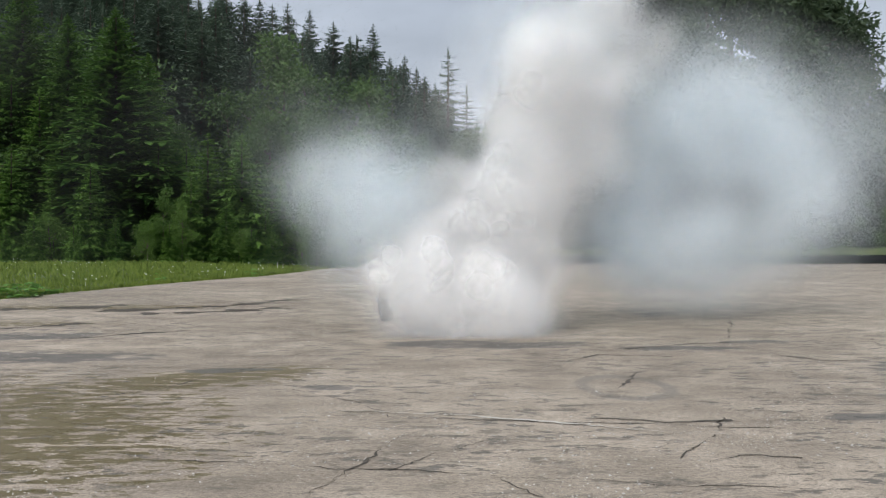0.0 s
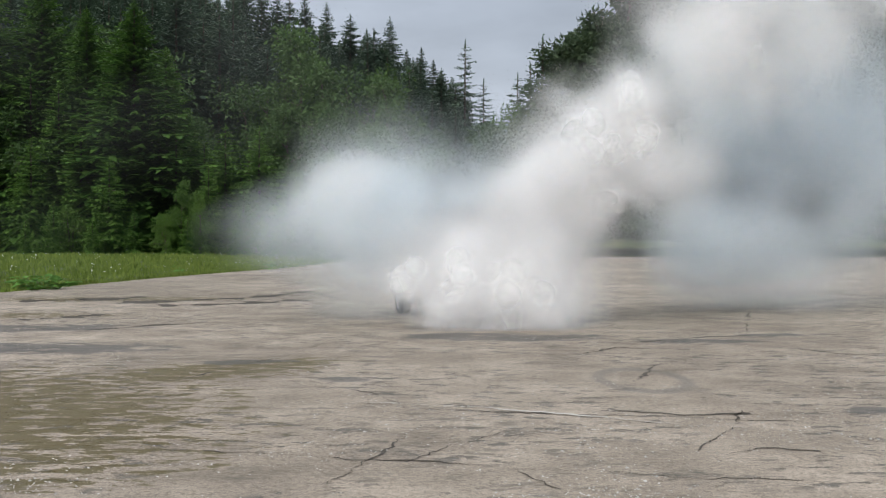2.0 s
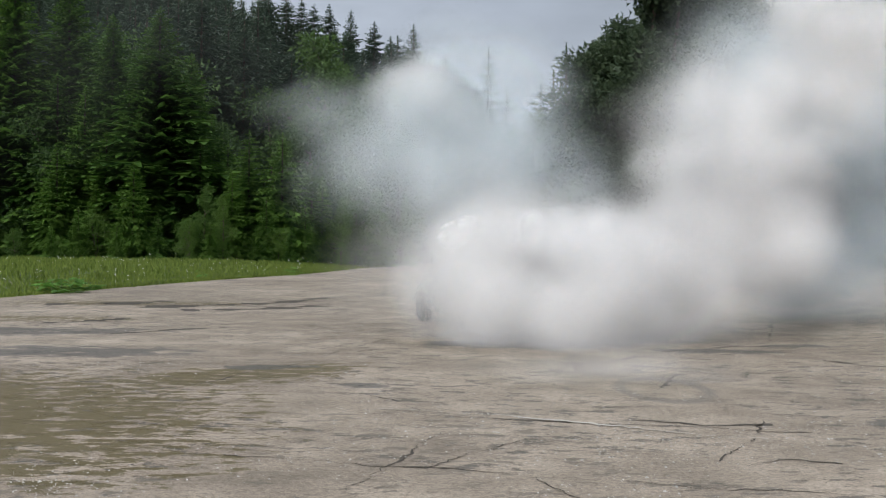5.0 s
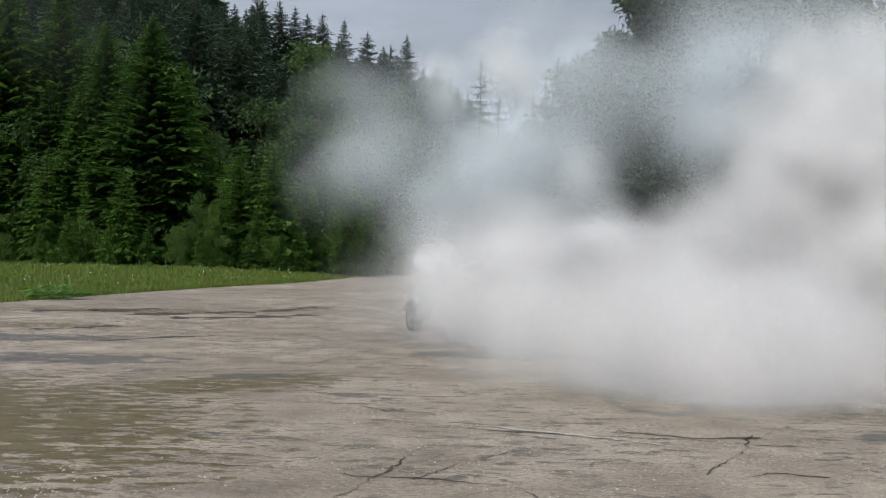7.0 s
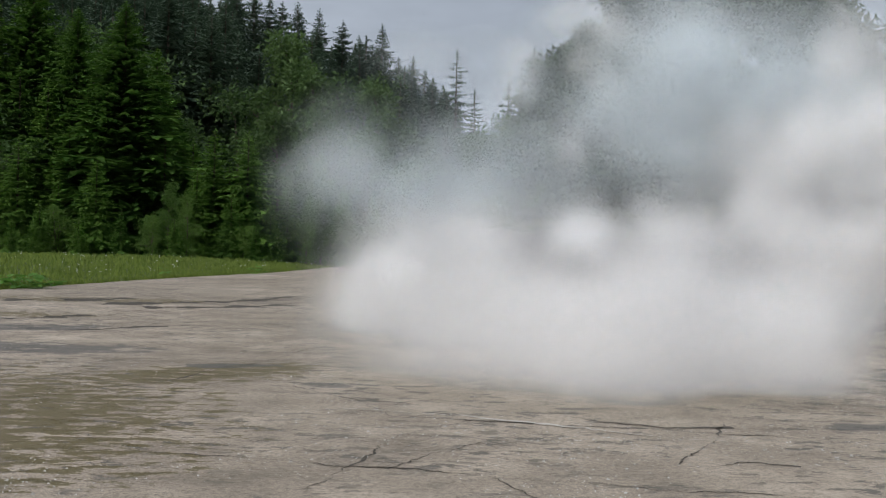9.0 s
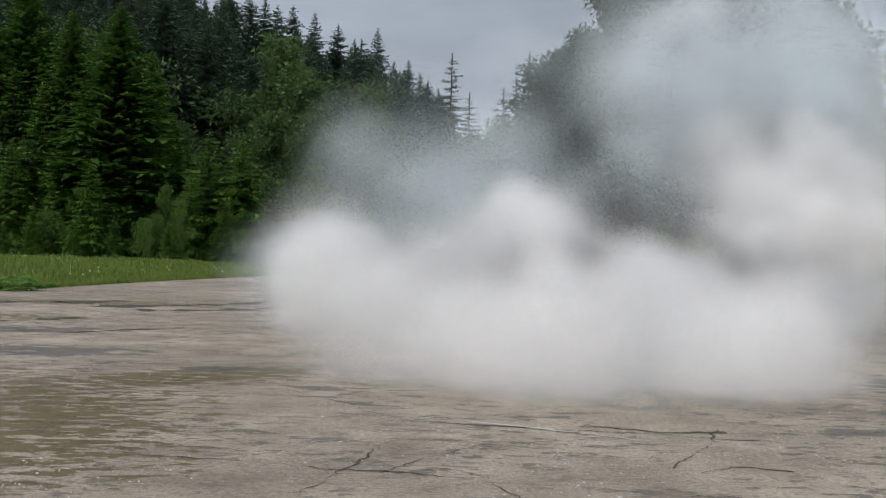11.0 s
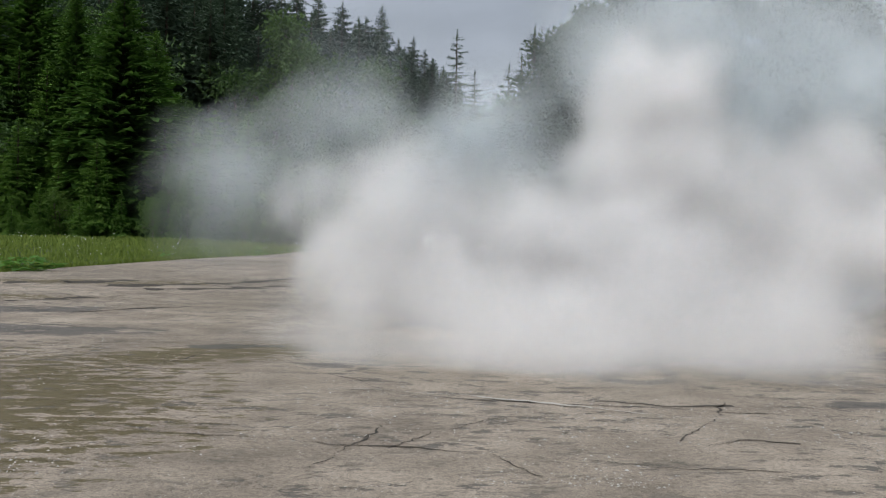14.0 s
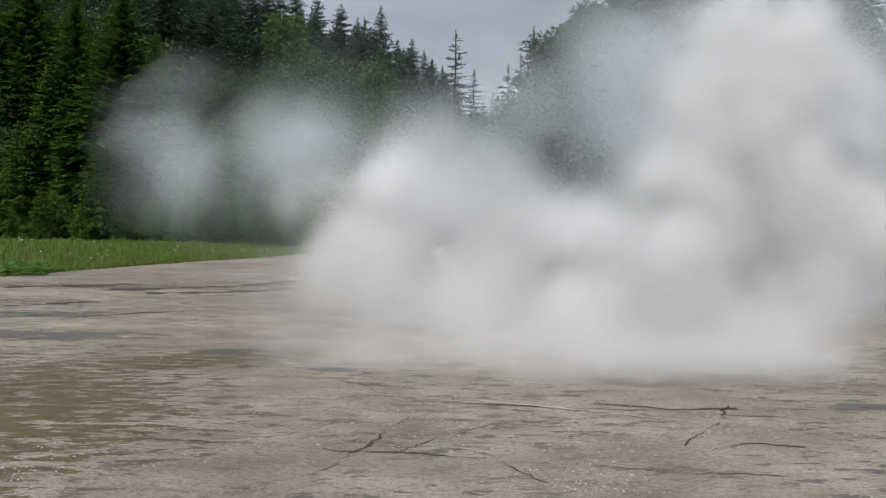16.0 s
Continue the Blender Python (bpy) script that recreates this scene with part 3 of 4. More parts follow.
    for px, py, y in ((290, 328, 73), (262, 390, 71), (322, 350, 72), (560, 278, 80), (535, 350, 78)):
        x, y, z = stand(px, y)
        h = tip_height(py, y, z)
        put("sapling", young, sized(x, y, z - 0.05, r.uniform(0, 360), h, h * 0.7), "light green broadleaved sapling by the meadow", "tree", "saplings")


build_woods()


# ---------------------------------------------------------------- meadow growth
def build_meadow():
    r = random.Random(8)
    v, f = [], []
    for i in range(42000):
        y = 24 + 56 * r.random() ** 0.85
        e = edge_x(y) - 0.05 + 0.2 * noise.noise((y * 0.6, 3.1, 0))
        d = 30 * r.random() ** 1.9
        x = e - d
        if 784 + x / y * F0 < -90:
            continue
        z = land(x, y) + 0.02
        h = (0.13 + 0.18 * step(d / 3)) * r.uniform(0.6, 1.5) * (0.8 + 0.5 * noise.noise((x * 0.5, y * 0.5, 4)))
        a, w = r.uniform(0, 3.14), 0.018 + 0.00035 * y
        lx, ly = r.gauss(0, 0.28) * h, r.gauss(0, 0.28) * h
        b = len(v)
        c, s = math.cos(a) * w, math.sin(a) * w
        v.extend(((x - c, y - s, z - 0.05), (x + c, y + s, z - 0.05), (x + c * 0.7 + lx * 0.4, y + s * 0.7 + ly * 0.4, z + h * 0.6), (x + lx, y + ly, z + h)))
        f.append((b, b + 1, b + 2, b + 3))
    tagged(new("meadow_grass", mesh_of("meadow_grass", v, f, M_GRASS)), "tall uncut green and straw-coloured meadow grass", "grass", kind="stuff")
    # small white flowers in the grass
    v, f = [], []
    for i in range(190):
        y = 30 + 46 * r.random()
        x = edge_x(y) - 0.6 - 20 * r.random() ** 1.5
        z = land(x, y) + r.uniform(0.26, 0.42)
        if r.random() < 0.08:
            z += 0.25
        s = r.uniform(0.014, 0.032) * (1 + 0.006 * y)
        b = len(v)
        for k in range(6):
            a = k * math.pi / 3
            v.append((x + s * math.cos(a), y + s * math.sin(a), z + r.uniform(-0.01, 0.01)))
        v.append((x, y, z + s * 0.8))
        f.extend((b + k, b + (k + 1) % 6, b + 6) for k in range(6))
        v.extend(((x - 0.0015, y, z - 0.42), (x + 0.0015, y, z - 0.42), (x, y, z)))
        f.append((b + 7, b + 8, b + 9))
    tagged(new("meadow_flowers", mesh_of("meadow_flowers", v, f, M_PETAL)), "small white flowers scattered over the meadow grass", "flowers", kind="stuff")
    # broad-leaved weeds on the edge of the concrete
    for px, py, count, spread, size in ((42, 527, 60, 0.9, 0.36), (8, 522, 22, 0.5, 0.26), (445, 491, 16, 0.5, 0.26), (285, 500, 12, 0.35, 0.3), (540, 470, 18, 0.6, 0.3)):
        y = 2730 / (py - 441)
        x = min((px - 784) / F0 * y, edge_x(y) + 0.35)
        z = 0.0 if x > edge_x(y) else land(x, y)
        ob = empty("broadleaf_weed", pose(x, y, z))
        lv, lf, sv, sf = [], [], [], []
        for i in range(count):
            a, d = r.uniform(0, 6.28), spread * r.random() ** 0.6
            c = Vector((d * math.cos(a), d * math.sin(a) * 0.6, r.uniform(0.08, 0.46) * (1.1 - 0.6 * d / spread)))
            cone(sv, sf, (c.x * 0.3, c.y * 0.3, -0.04), c, 0.008, 0.005, 4)
            u = Vector((math.cos(a), math.sin(a), r.uniform(-0.35, 0.3))).normalized()
            w = Vector((-u.y, u.x, r.uniform(-0.2, 0.2))).normalized()
            s = size * r.uniform(0.6, 1.15)
            b = len(lv)
            up = Vector((0, 0, s * 0.09))
            outline = ((0, 0), (0.16, 0.36), (0.55, 0.40), (0.85, 0.2), (1, 0), (0.85, -0.2), (0.55, -0.40), (0.16, -0.36))
            lv.extend(tuple(c + u * (p * s) + w * (q * s) + up * abs(q) * 3) for p, q in outline)
            lv.append(tuple(c + u * s * 0.5))
            lf.extend((b + k, b + (k + 1) % 8, b + 8) for k in range(8))
        part("leaves", mesh_of("weed_leaves", lv, lf, M_WEED), None, ob)
        part("stems", mesh_of("weed_stems", sv, sf, M_WEED), None, ob)
        tagged(ob, "broad-leaved green weed on the edge of the concrete", "weed", "weeds on the edge")


build_meadow()


# ---------------------------------------------------------------- cracks and grit of the lot
def build_cracks():
    r = random.Random(12)

    def crack(points, width, rough=0.5, mat=M_CRACK, lift=0.004, label="ragged dark crack in the worn concrete"):
        """A ragged open joint, filled with grit, or a smear of mortar."""
        v, f = [], []
        pts = []
        for (x0, y0), (x1, y1) in zip(points, points[1:]):
            n = max(2, int(math.hypot(x1 - x0, y1 - y0) / 0.07))
            pts += [(x0 + (x1 - x0) * i / n, y0 + (y1 - y0) * i / n) for i in range(n)]
        pts.append(points[-1])
        for i, (x, y) in enumerate(pts):
            x1, y1 = pts[min(i + 1, len(pts) - 1)]
            x0, y0 = pts[max(0, i - 1)]
            d = Vector((x1 - x0, y1 - y0)).normalized()
            nx, ny = -d.y, d.x
            off = 0.10 * noise.noise((x * 1.7, y * 1.7, 7)) + 0.025 * r.uniform(-1, 1)
            w = 0.6 * width * max(0.15, rough * r.random() + 0.17 + 1.5 * noise.noise((x * 1.3, y * 2.3, 2)))
            v.append((x + nx * (off + w), y + ny * (off + w), lift))
            v.append((x + nx * (off - w), y + ny * (off - w), lift))
        f = [(2 * i, 2 * i + 1, 2 * i + 3, 2 * i + 2) for i in range(len(pts) - 1)]
        ob = new("crack", mesh_of("crack", v, f, mat))
        tagged(ob, label, "crack", "cracks in the concrete", "structure")

    def g(px, py):
        y = 2730 / (py - 441)
        return (px - 784) / F0 * y, y

    for pts, w in (
        (((330, 815), (480, 822), (617, 831), (760, 836), (900, 842), (1060, 851), (1250, 860), (1568, 872), (1750, 880)), 0.021),
        (((540, 874), (617, 831), (668, 800), (716, 768)), 0.022),
        (((600, 728), (760, 742), (960, 747), (1200, 752), (1430, 764)), 0.025),
        (((380, 663), (470, 648), (545, 620), (620, 603)), 0.03),
        (((200, 700), (300, 686), (380, 663)), 0.04),
        (((1210, 812), (1255, 772), (1290, 740)), 0.022),
        (((1288, 598), (1296, 562)), 0.05),
        (((1100, 618), (1180, 612), (1290, 606)), 0.15),
        (((170, 552), (330, 545), (420, 541), (520, 530)), 1.0),
        (((0, 548), (120, 546), (230, 540)), 0.8),
        (((0, 582), (80, 578), (150, 572)), 0.7),
        (((1000, 518), (1080, 515), (1150, 514)), 0.35),
        (((700, 836), (790, 800), (850, 780)), 0.012),
        (((880, 842), (935, 868), (960, 882)), 0.016),
        (((1540, 600), (1568, 620)), 0.03),
        (((1240, 520), (1290, 500), (1320, 492)), 0.06),
        (((1060, 740), (1180, 748), (1300, 746)), 0.06), (((250, 556), (400, 552), (500, 545)), 0.8), (((120, 600), (260, 590), (330, 586)), 0.35), (((1000, 640), (1060, 628), (1190, 632)), 0.09), (((1090, 688), (1130, 660), (1180, 652)), 0.05), (((1260, 820), (1330, 806), (1420, 812)), 0.03), (((1380, 630), (1470, 640), (1560, 636)), 0.08), (((520, 690), (640, 716), (700, 740)), 0.025),
    ):
        crack([g(*p) for p in pts], w)
    crack([g(*p) for p in ((600, 727), (700, 731), (780, 735), (880, 741), (980, 748), (1150, 763), (1290, 769))], 0.075, 0.3, M_MORTAR, 0.007, "pale mortar smear along a joint of the concrete")
    # loose grit, one mesh
    v, f = [], []
    shape = ((1, 0, 0), (-0.5, 0.8, 0), (-0.5, -0.8, 0), (0.1, 0.05, 0.75))
    for i in range(9000):
        y = 6.0 + 14 * r.random() ** 1.4
        x = r.uniform(-0.48, 0.48) * y
        k = noise.noise((x * 0.55, y * 0.55, 9)) + 0.35 * math.exp(-((x - 0.6) ** 2 / 3 + (y - 10) ** 2 / 2)) + 0.3 * math.exp(-((x - 3) ** 2 / 2 + (y - 17) ** 2 / 4))
        if k < r.uniform(-0.1, 0.5):
            continue
        s = r.uniform(0.004, 0.012) * (1.6 if r.random() < 0.06 else 1)
        a = r.uniform(0, 6.28)
        b = len(v)
        for px, py, pz in shape:
            v.append((x + s * (px * math.cos(a) - py * math.sin(a)), y + s * (px * math.sin(a) + py * math.cos(a)), 0.001 + s * pz))
        f.extend(((b, b + 1, b + 3), (b + 1, b + 2, b + 3), (b + 2, b, b + 3)))
    tagged(new("loose_grit", mesh_of("loose_grit", v, f, M_STONE)), "pale loose grit and stone chips on the concrete", "grit", kind="stuff")


build_cracks()


# ---------------------------------------------------------------- the car
CAR = pose(0.02, 20.35, 0, 0, 0, 21)  # heading away, nose turned to the left


def lofted(sections, cap=True):
    """A skin over rings of points, each ring of equal count, front to back."""
    bm = bmesh.new()
    rings = [[bm.verts.new(p) for p in ring] for ring in sections]
    n = len(rings[0])
    for a, b in zip(rings, rings[1:]):
        for k in range(n):
            bm.faces.new((a[k], a[(k + 1) % n], b[(k + 1) % n], b[k]))
    if cap:
        bm.faces.new(rings[0])
        bm.faces.new(list(reversed(rings[-1])))
    for fc in bm.faces:
        fc.smooth = True
    return bm


def slab(sx, sy, sz, c=(0, 0, 0), bev=0.01):
    bm = bmesh.new()
    bmesh.ops.create_cube(bm, size=1, matrix=Matrix.Translation(c) @ Matrix.Diagonal((sx, sy, sz, 1)))
    if bev:
        bmesh.ops.bevel(bm, geom=list(bm.edges), offset=min(bev, 0.45 * min(sx, sy, sz)), segments=2, affect="EDGES")
    return bm


def tube(points, radius, sides=6):
    v, f = [], []
    for a, b in zip(points, points[1:]):
        cone(v, f, a, b, radius, radius, sides)
    return v, f


def wheel_parts(parent):
    bm = bmesh.new()
    prof = ((0.205, 0.085), (0.225, 0.10), (0.27, 0.105), (0.302, 0.095), (0.313, 0.07), (0.315, 0.0))
    prof = prof + tuple((a, -b) for a, b in reversed(prof[:-1]))
    n = 32
    rings = []
    for k in range(n):
        a = 2 * math.pi * k / n
        rings.append([bm.verts.new((w, rad * math.cos(a), rad * math.sin(a))) for rad, w in prof])
    for k in range(n):
        for i in range(len(prof) - 1):
            fc = bm.faces.new((rings[k][i], rings[k][i + 1], rings[(k + 1) % n][i + 1], rings[(k + 1) % n][i]))
            fc.smooth = True
    part("tyre", bm, M_TYRE, parent)
    bm = bmesh.new()
    ring = [bm.verts.new((w, rad * math.cos(2 * math.pi * k / n), rad * math.sin(2 * math.pi * k / n))) for k in range(n) for rad, w in ((0.207, 0.088), (0.19, 0.07), (0.18, -0.08))]
    for k in range(n):
        for i in range(2):
            a, b = k * 3 + i, ((k + 1) % n) * 3 + i
            bm.faces.new((ring[a], ring[b], ring[b + 1], ring[a + 1]))
    rim = part("rim", bm, M_ALLOY, parent)
    for k in range(7):
        bm = slab(0.03, 0.045, 0.17, (0.055, 0, 0.105), 0.008)
        bmesh.ops.transform(bm, matrix=Matrix.Rotation(2 * math.pi * k / 7, 4, "X"), verts=bm.verts)
        part("spoke", bm, M_ALLOY, rim)
    bm = bmesh.new()
    bmesh.ops.create_cone(bm, cap_ends=True, segments=16, radius1=0.05, radius2=0.04, depth=0.04, matrix=Matrix.Translation((0.06, 0, 0)) @ Matrix.Rotation(math.pi / 2, 4, "Y"))
    part("hub_cap", bm, M_ALLOY, rim)


def build_car():
    car = empty("car", CAR)
    # y runs from the tail (-2.2) to the nose (2.2)
    stations = ((-2.20, 0.66, 0.50, 0.88), (-2.14, 0.79, 0.34, 0.98), (-1.95, 0.84, 0.26, 1.02), (-1.70, 0.86, 0.24, 1.03), (-1.25, 0.87, 0.22, 1.01), (-0.6, 0.87, 0.21, 0.97), (0.4, 0.87, 0.21, 0.95), (1.0, 0.86, 0.22, 0.93), (1.6, 0.84, 0.24, 0.87), (2.0, 0.79, 0.28, 0.79), (2.15, 0.72, 0.36, 0.72), (2.20, 0.62, 0.44, 0.64))
    rings = []
    for y, hw, lo, hi in stations:
        mid = lo + (hi - lo) * 0.55
        half = [(0.0, lo), (hw * 0.82, lo), (hw * 0.97, lo + 0.06), (hw, mid - 0.08), (hw, mid + 0.06), (hw * 0.965, hi - 0.07), (hw * 0.88, hi - 0.015), (hw * 0.45, hi + 0.012), (0.0, hi + 0.016)]
        ring = [(x, y, z) for x, z in half] + [(-x, y, z) for x, z in reversed(half[1:-1])]
        rings.append(ring)
    body = part("body", lofted(rings), M_PAINT, car, "dull silver painted car body")
    # cabin: roof, pillars, glass
    belt = [(-0.74, -1.62, 1.01), (0.74, -1.62, 1.01), (0.76, 0.92, 0.95), (-0.76, 0.92, 0.95)]
    roof = [(-0.53, -0.86, 1.36), (0.53, -0.86, 1.36), (0.55, 0.12, 1.37), (-0.55, 0.12, 1.37)]
    rings = []
    for y, hw, z in ((-0.97, 0.50, 1.335), (-0.86, 0.545, 1.365), (-0.5, 0.565, 1.395), (-0.1, 0.565, 1.395), (0.12, 0.55, 1.37), (0.22, 0.51, 1.34)):
        half = [(0.0, z - 0.03), (hw - 0.03, z - 0.03), (hw, z - 0.02), (hw - 0.02, z + 0.0), (hw * 0.6, z + 0.018), (0.0, z + 0.022)]
        rings.append([(x, y, zz) for x, zz in half] + [(-x, y, zz) for x, zz in reversed(half[1:-1])])
    part("roof", lofted(rings), M_PAINT, car)
    for s in (-1, 1):
        for a, b, wd in (((0.735, -1.66, 1.0), (0.535, -0.9, 1.365), 0.05), ((0.755, 0.95, 0.94), (0.545, 0.16, 1.37), 0.032), ((0.775, -0.38, 0.97), (0.565, -0.36, 1.38), 0.035)):
            v, f = [], []
            cone(v, f, (s * a[0], a[1], a[2]), (s * b[0], b[1], b[2]), wd, wd * 0.8, 8, bend=0.012)
            part("pillar", mesh_of("pillar", v, f, M_PAINT, smooth=True), None, car)

    def pane(name, corners, push):
        bm = bmesh.new()
        c = [Vector(p) for p in corners]
        nrm = (c[1] - c[0]).cross(c[3] - c[0]).normalized()
        rows = []
        for th in (0, 0.005):
            for i in range(7):
                for k in range(7):
                    u, w = i / 6, k / 6
                    p = c[0].lerp(c[1], u).lerp(c[3].lerp(c[2], u), w) + nrm * (push * 4 * u * (1 - u) * (0.5 + 2 * w * (1 - w)) + th)
                    rows.append(bm.verts.new(p))
        for o in (0, 49):
            for i in range(6):
                for k in range(6):
                    a = o + i * 7 + k
                    bm.faces.new((rows[a], rows[a + 1], rows[a + 8], rows[a + 7])).smooth = True
        return part(name, bm, M_GLASS, car)

    pane("rear_window", ((-0.69, -1.60, 1.02), (0.69, -1.60, 1.02), (0.51, -0.93, 1.345), (-0.51, -0.93, 1.345)), 0.05)
    pane("windscreen", ((0.70, 0.92, 0.95), (-0.70, 0.92, 0.95), (-0.51, 0.20, 1.345), (0.51, 0.20, 1.345)), 0.05)
    for s in (-1, 1):
        for y0, y1, t0, t1 in ((-1.45, -0.42, -0.88, -0.40), (-0.34, 0.86, -0.32, 0.12)):
            pts = [(s * 0.757, y0, 0.99), (s * 0.757, y1, 0.965), (s * 0.55, t1, 1.345), (s * 0.55, t0, 1.345)]
            pane("side_window", pts if s > 0 else [pts[1], pts[0], pts[3], pts[2]], 0.01)
        v, f = tube([(s * 0.772, -1.5, 0.985), (s * 0.775, -0.3, 0.972), (s * 0.772, 0.9, 0.95)], 0.009)
        part("window_moulding", mesh_of("window_moulding", v, f, M_TRIM), None, car)
    # bright surround of the rear window
    loop = [(-0.66, -1.58, 1.05), (-0.575, -1.15, 1.26), (-0.54, -0.97, 1.338), (-0.50, -0.92, 1.366), (0, -0.90, 1.39), (0.50, -0.92, 1.366), (0.54, -0.97, 1.338), (0.575, -1.15, 1.26), (0.66, -1.58, 1.05)]
    v, f = tube(loop, 0.014)
    part("rear_window_surround", mesh_of("rear_window_surround", v, f, M_CHROME, smooth=True), None, car, "bright metal surround of the rear window")
    part("bumper", slab(1.62, 0.16, 0.20, (0, -2.20, 0.50), 0.05), M_PAINT, car)
    part("bumper_strip", slab(1.60, 0.02, 0.05, (0, -2.285, 0.53), 0.008), M_TRIM, car)
    part("front_bumper", slab(1.58, 0.16, 0.20, (0, 2.18, 0.44), 0.05), M_PAINT, car)
    part("grille", slab(0.5, 0.05, 0.12, (0, 2.20, 0.62), 0.01), M_TRIM, car)
    plate = part("number_plate", slab(0.52, 0.012, 0.11, (0, -2.288, 0.66), 0.004), M_PLATE, car)
    for k in range(6):
        part("plate_bar", slab(0.045, 0.004, 0.06, (-0.18 + k * 0.072, -2.296, 0.66), 0), M_TRIM, plate)
    for s in (-1, 1):
        lamp = part("tail_lamp", slab(0.40, 0.05, 0.15, (s * 0.56, -2.195, 0.80), 0.015), M_RED, car, "red tail lamp")
        part("indicator", slab(0.10, 0.03, 0.13, (s * 0.70, -2.215, 0.80), 0.01), M_AMBER, lamp)
        part("headlamp", slab(0.34, 0.06, 0.13, (s * 0.52, 2.165, 0.63), 0.02), M_CLEAR, car)
        mirror = part("door_mirror", slab(0.20, 0.10, 0.13, (s * 0.94, 0.62, 1.02), 0.035), M_PAINT, car)
        part("mirror_glass", slab(0.16, 0.006, 0.10, (s * 0.94, 0.567, 1.02), 0.002), M_CHROME, mirror)
        part("side_strip", slab(0.02, 3.6, 0.05, (s * 0.878, -0.1, 0.56), 0.006), M_TRIM, car)
        part("door_handle", slab(0.025, 0.16, 0.035, (s * 0.875, -0.45, 0.80), 0.008), M_TRIM, car)
        for y in (-1.32, 1.36):
            bm = bmesh.new()
            bmesh.ops.create_cone(bm, cap_ends=True, segments=28, radius1=0.365, radius2=0.365, depth=0.012, matrix=Matrix.Translation((s * 0.872, y, 0.34)) @ Matrix.Rotation(math.pi / 2, 4, "Y"))
            part("wheel_arch", bm, M_TRIM, car)
            hub = empty("wheel", pose(s * 0.80, y, 0.315, 0, 0, 0 if s > 0 else 180))
            hub.parent = car
            wheel_parts(hub)
            if y < 0:
                SPUN.append((hub, s))
    part("seat_bench", slab(1.2, 0.5, 0.5, (0, -1.0, 0.95), 0.08), M_CABIN, car)
    for s in (-1, 1):
        part("front_seat", slab(0.48, 0.16, 0.62, (s * 0.36, -0.1, 0.98), 0.06), M_CABIN, car)
    bm = slab(0.06, 0.14, 0.06, (0.45, -2.22, 0.28), 0.02)
    part("exhaust", bm, M_TRIM, car)
    tagged(car, "dull silver saloon spinning its rear tyres in thick smoke", "car")


SPUN = []
build_car()


# ---------------------------------------------------------------- tyre smoke
def puff_mesh(seed, radius, veils, mat, flat=0.85):
    """A puff: soft-edged, bowed veils of smoke nested in one another."""
    r = random.Random(seed)
    v, f, uvs = [], [], []
    n = 5
    for i in range(veils):
        c = Vector((r.uniform(-1, 1), r.uniform(-1, 1), r.uniform(-1, 1) * flat)) * radius * 0.38
        nrm = Vector((r.gauss(0, 0.42), -1, 0.35 + r.gauss(0, 0.42))).normalized()
        u = nrm.orthogonal().normalized()
        u.rotate(Matrix.Rotation(r.random() * 6.28, 3, nrm))
        w = nrm.cross(u)
        s = radius * r.uniform(0.7, 1.05)
        bow = s * r.uniform(0.15, 0.42)
        b = len(v)
        for j in range(n):
            for k in range(n):
                a, e = 2 * j / (n - 1) - 1, 2 * k / (n - 1) - 1
                v.append(tuple(c + u * a * s + w * e * s - nrm * bow * (a * a + e * e - 0.5)))
        for j in range(n - 1):
            for k in range(n - 1):
                q = (j * n + k, j * n + k + 1, j * n + k + n + 1, j * n + k + n)
                f.append(tuple(b + x for x in q))
                uvs.extend(((x // n) / (n - 1), (x % n) / (n - 1)) for x in q)
    return mesh_of("puff", v, f, mat, uvs=uvs, smooth=True)


PUFFS = []


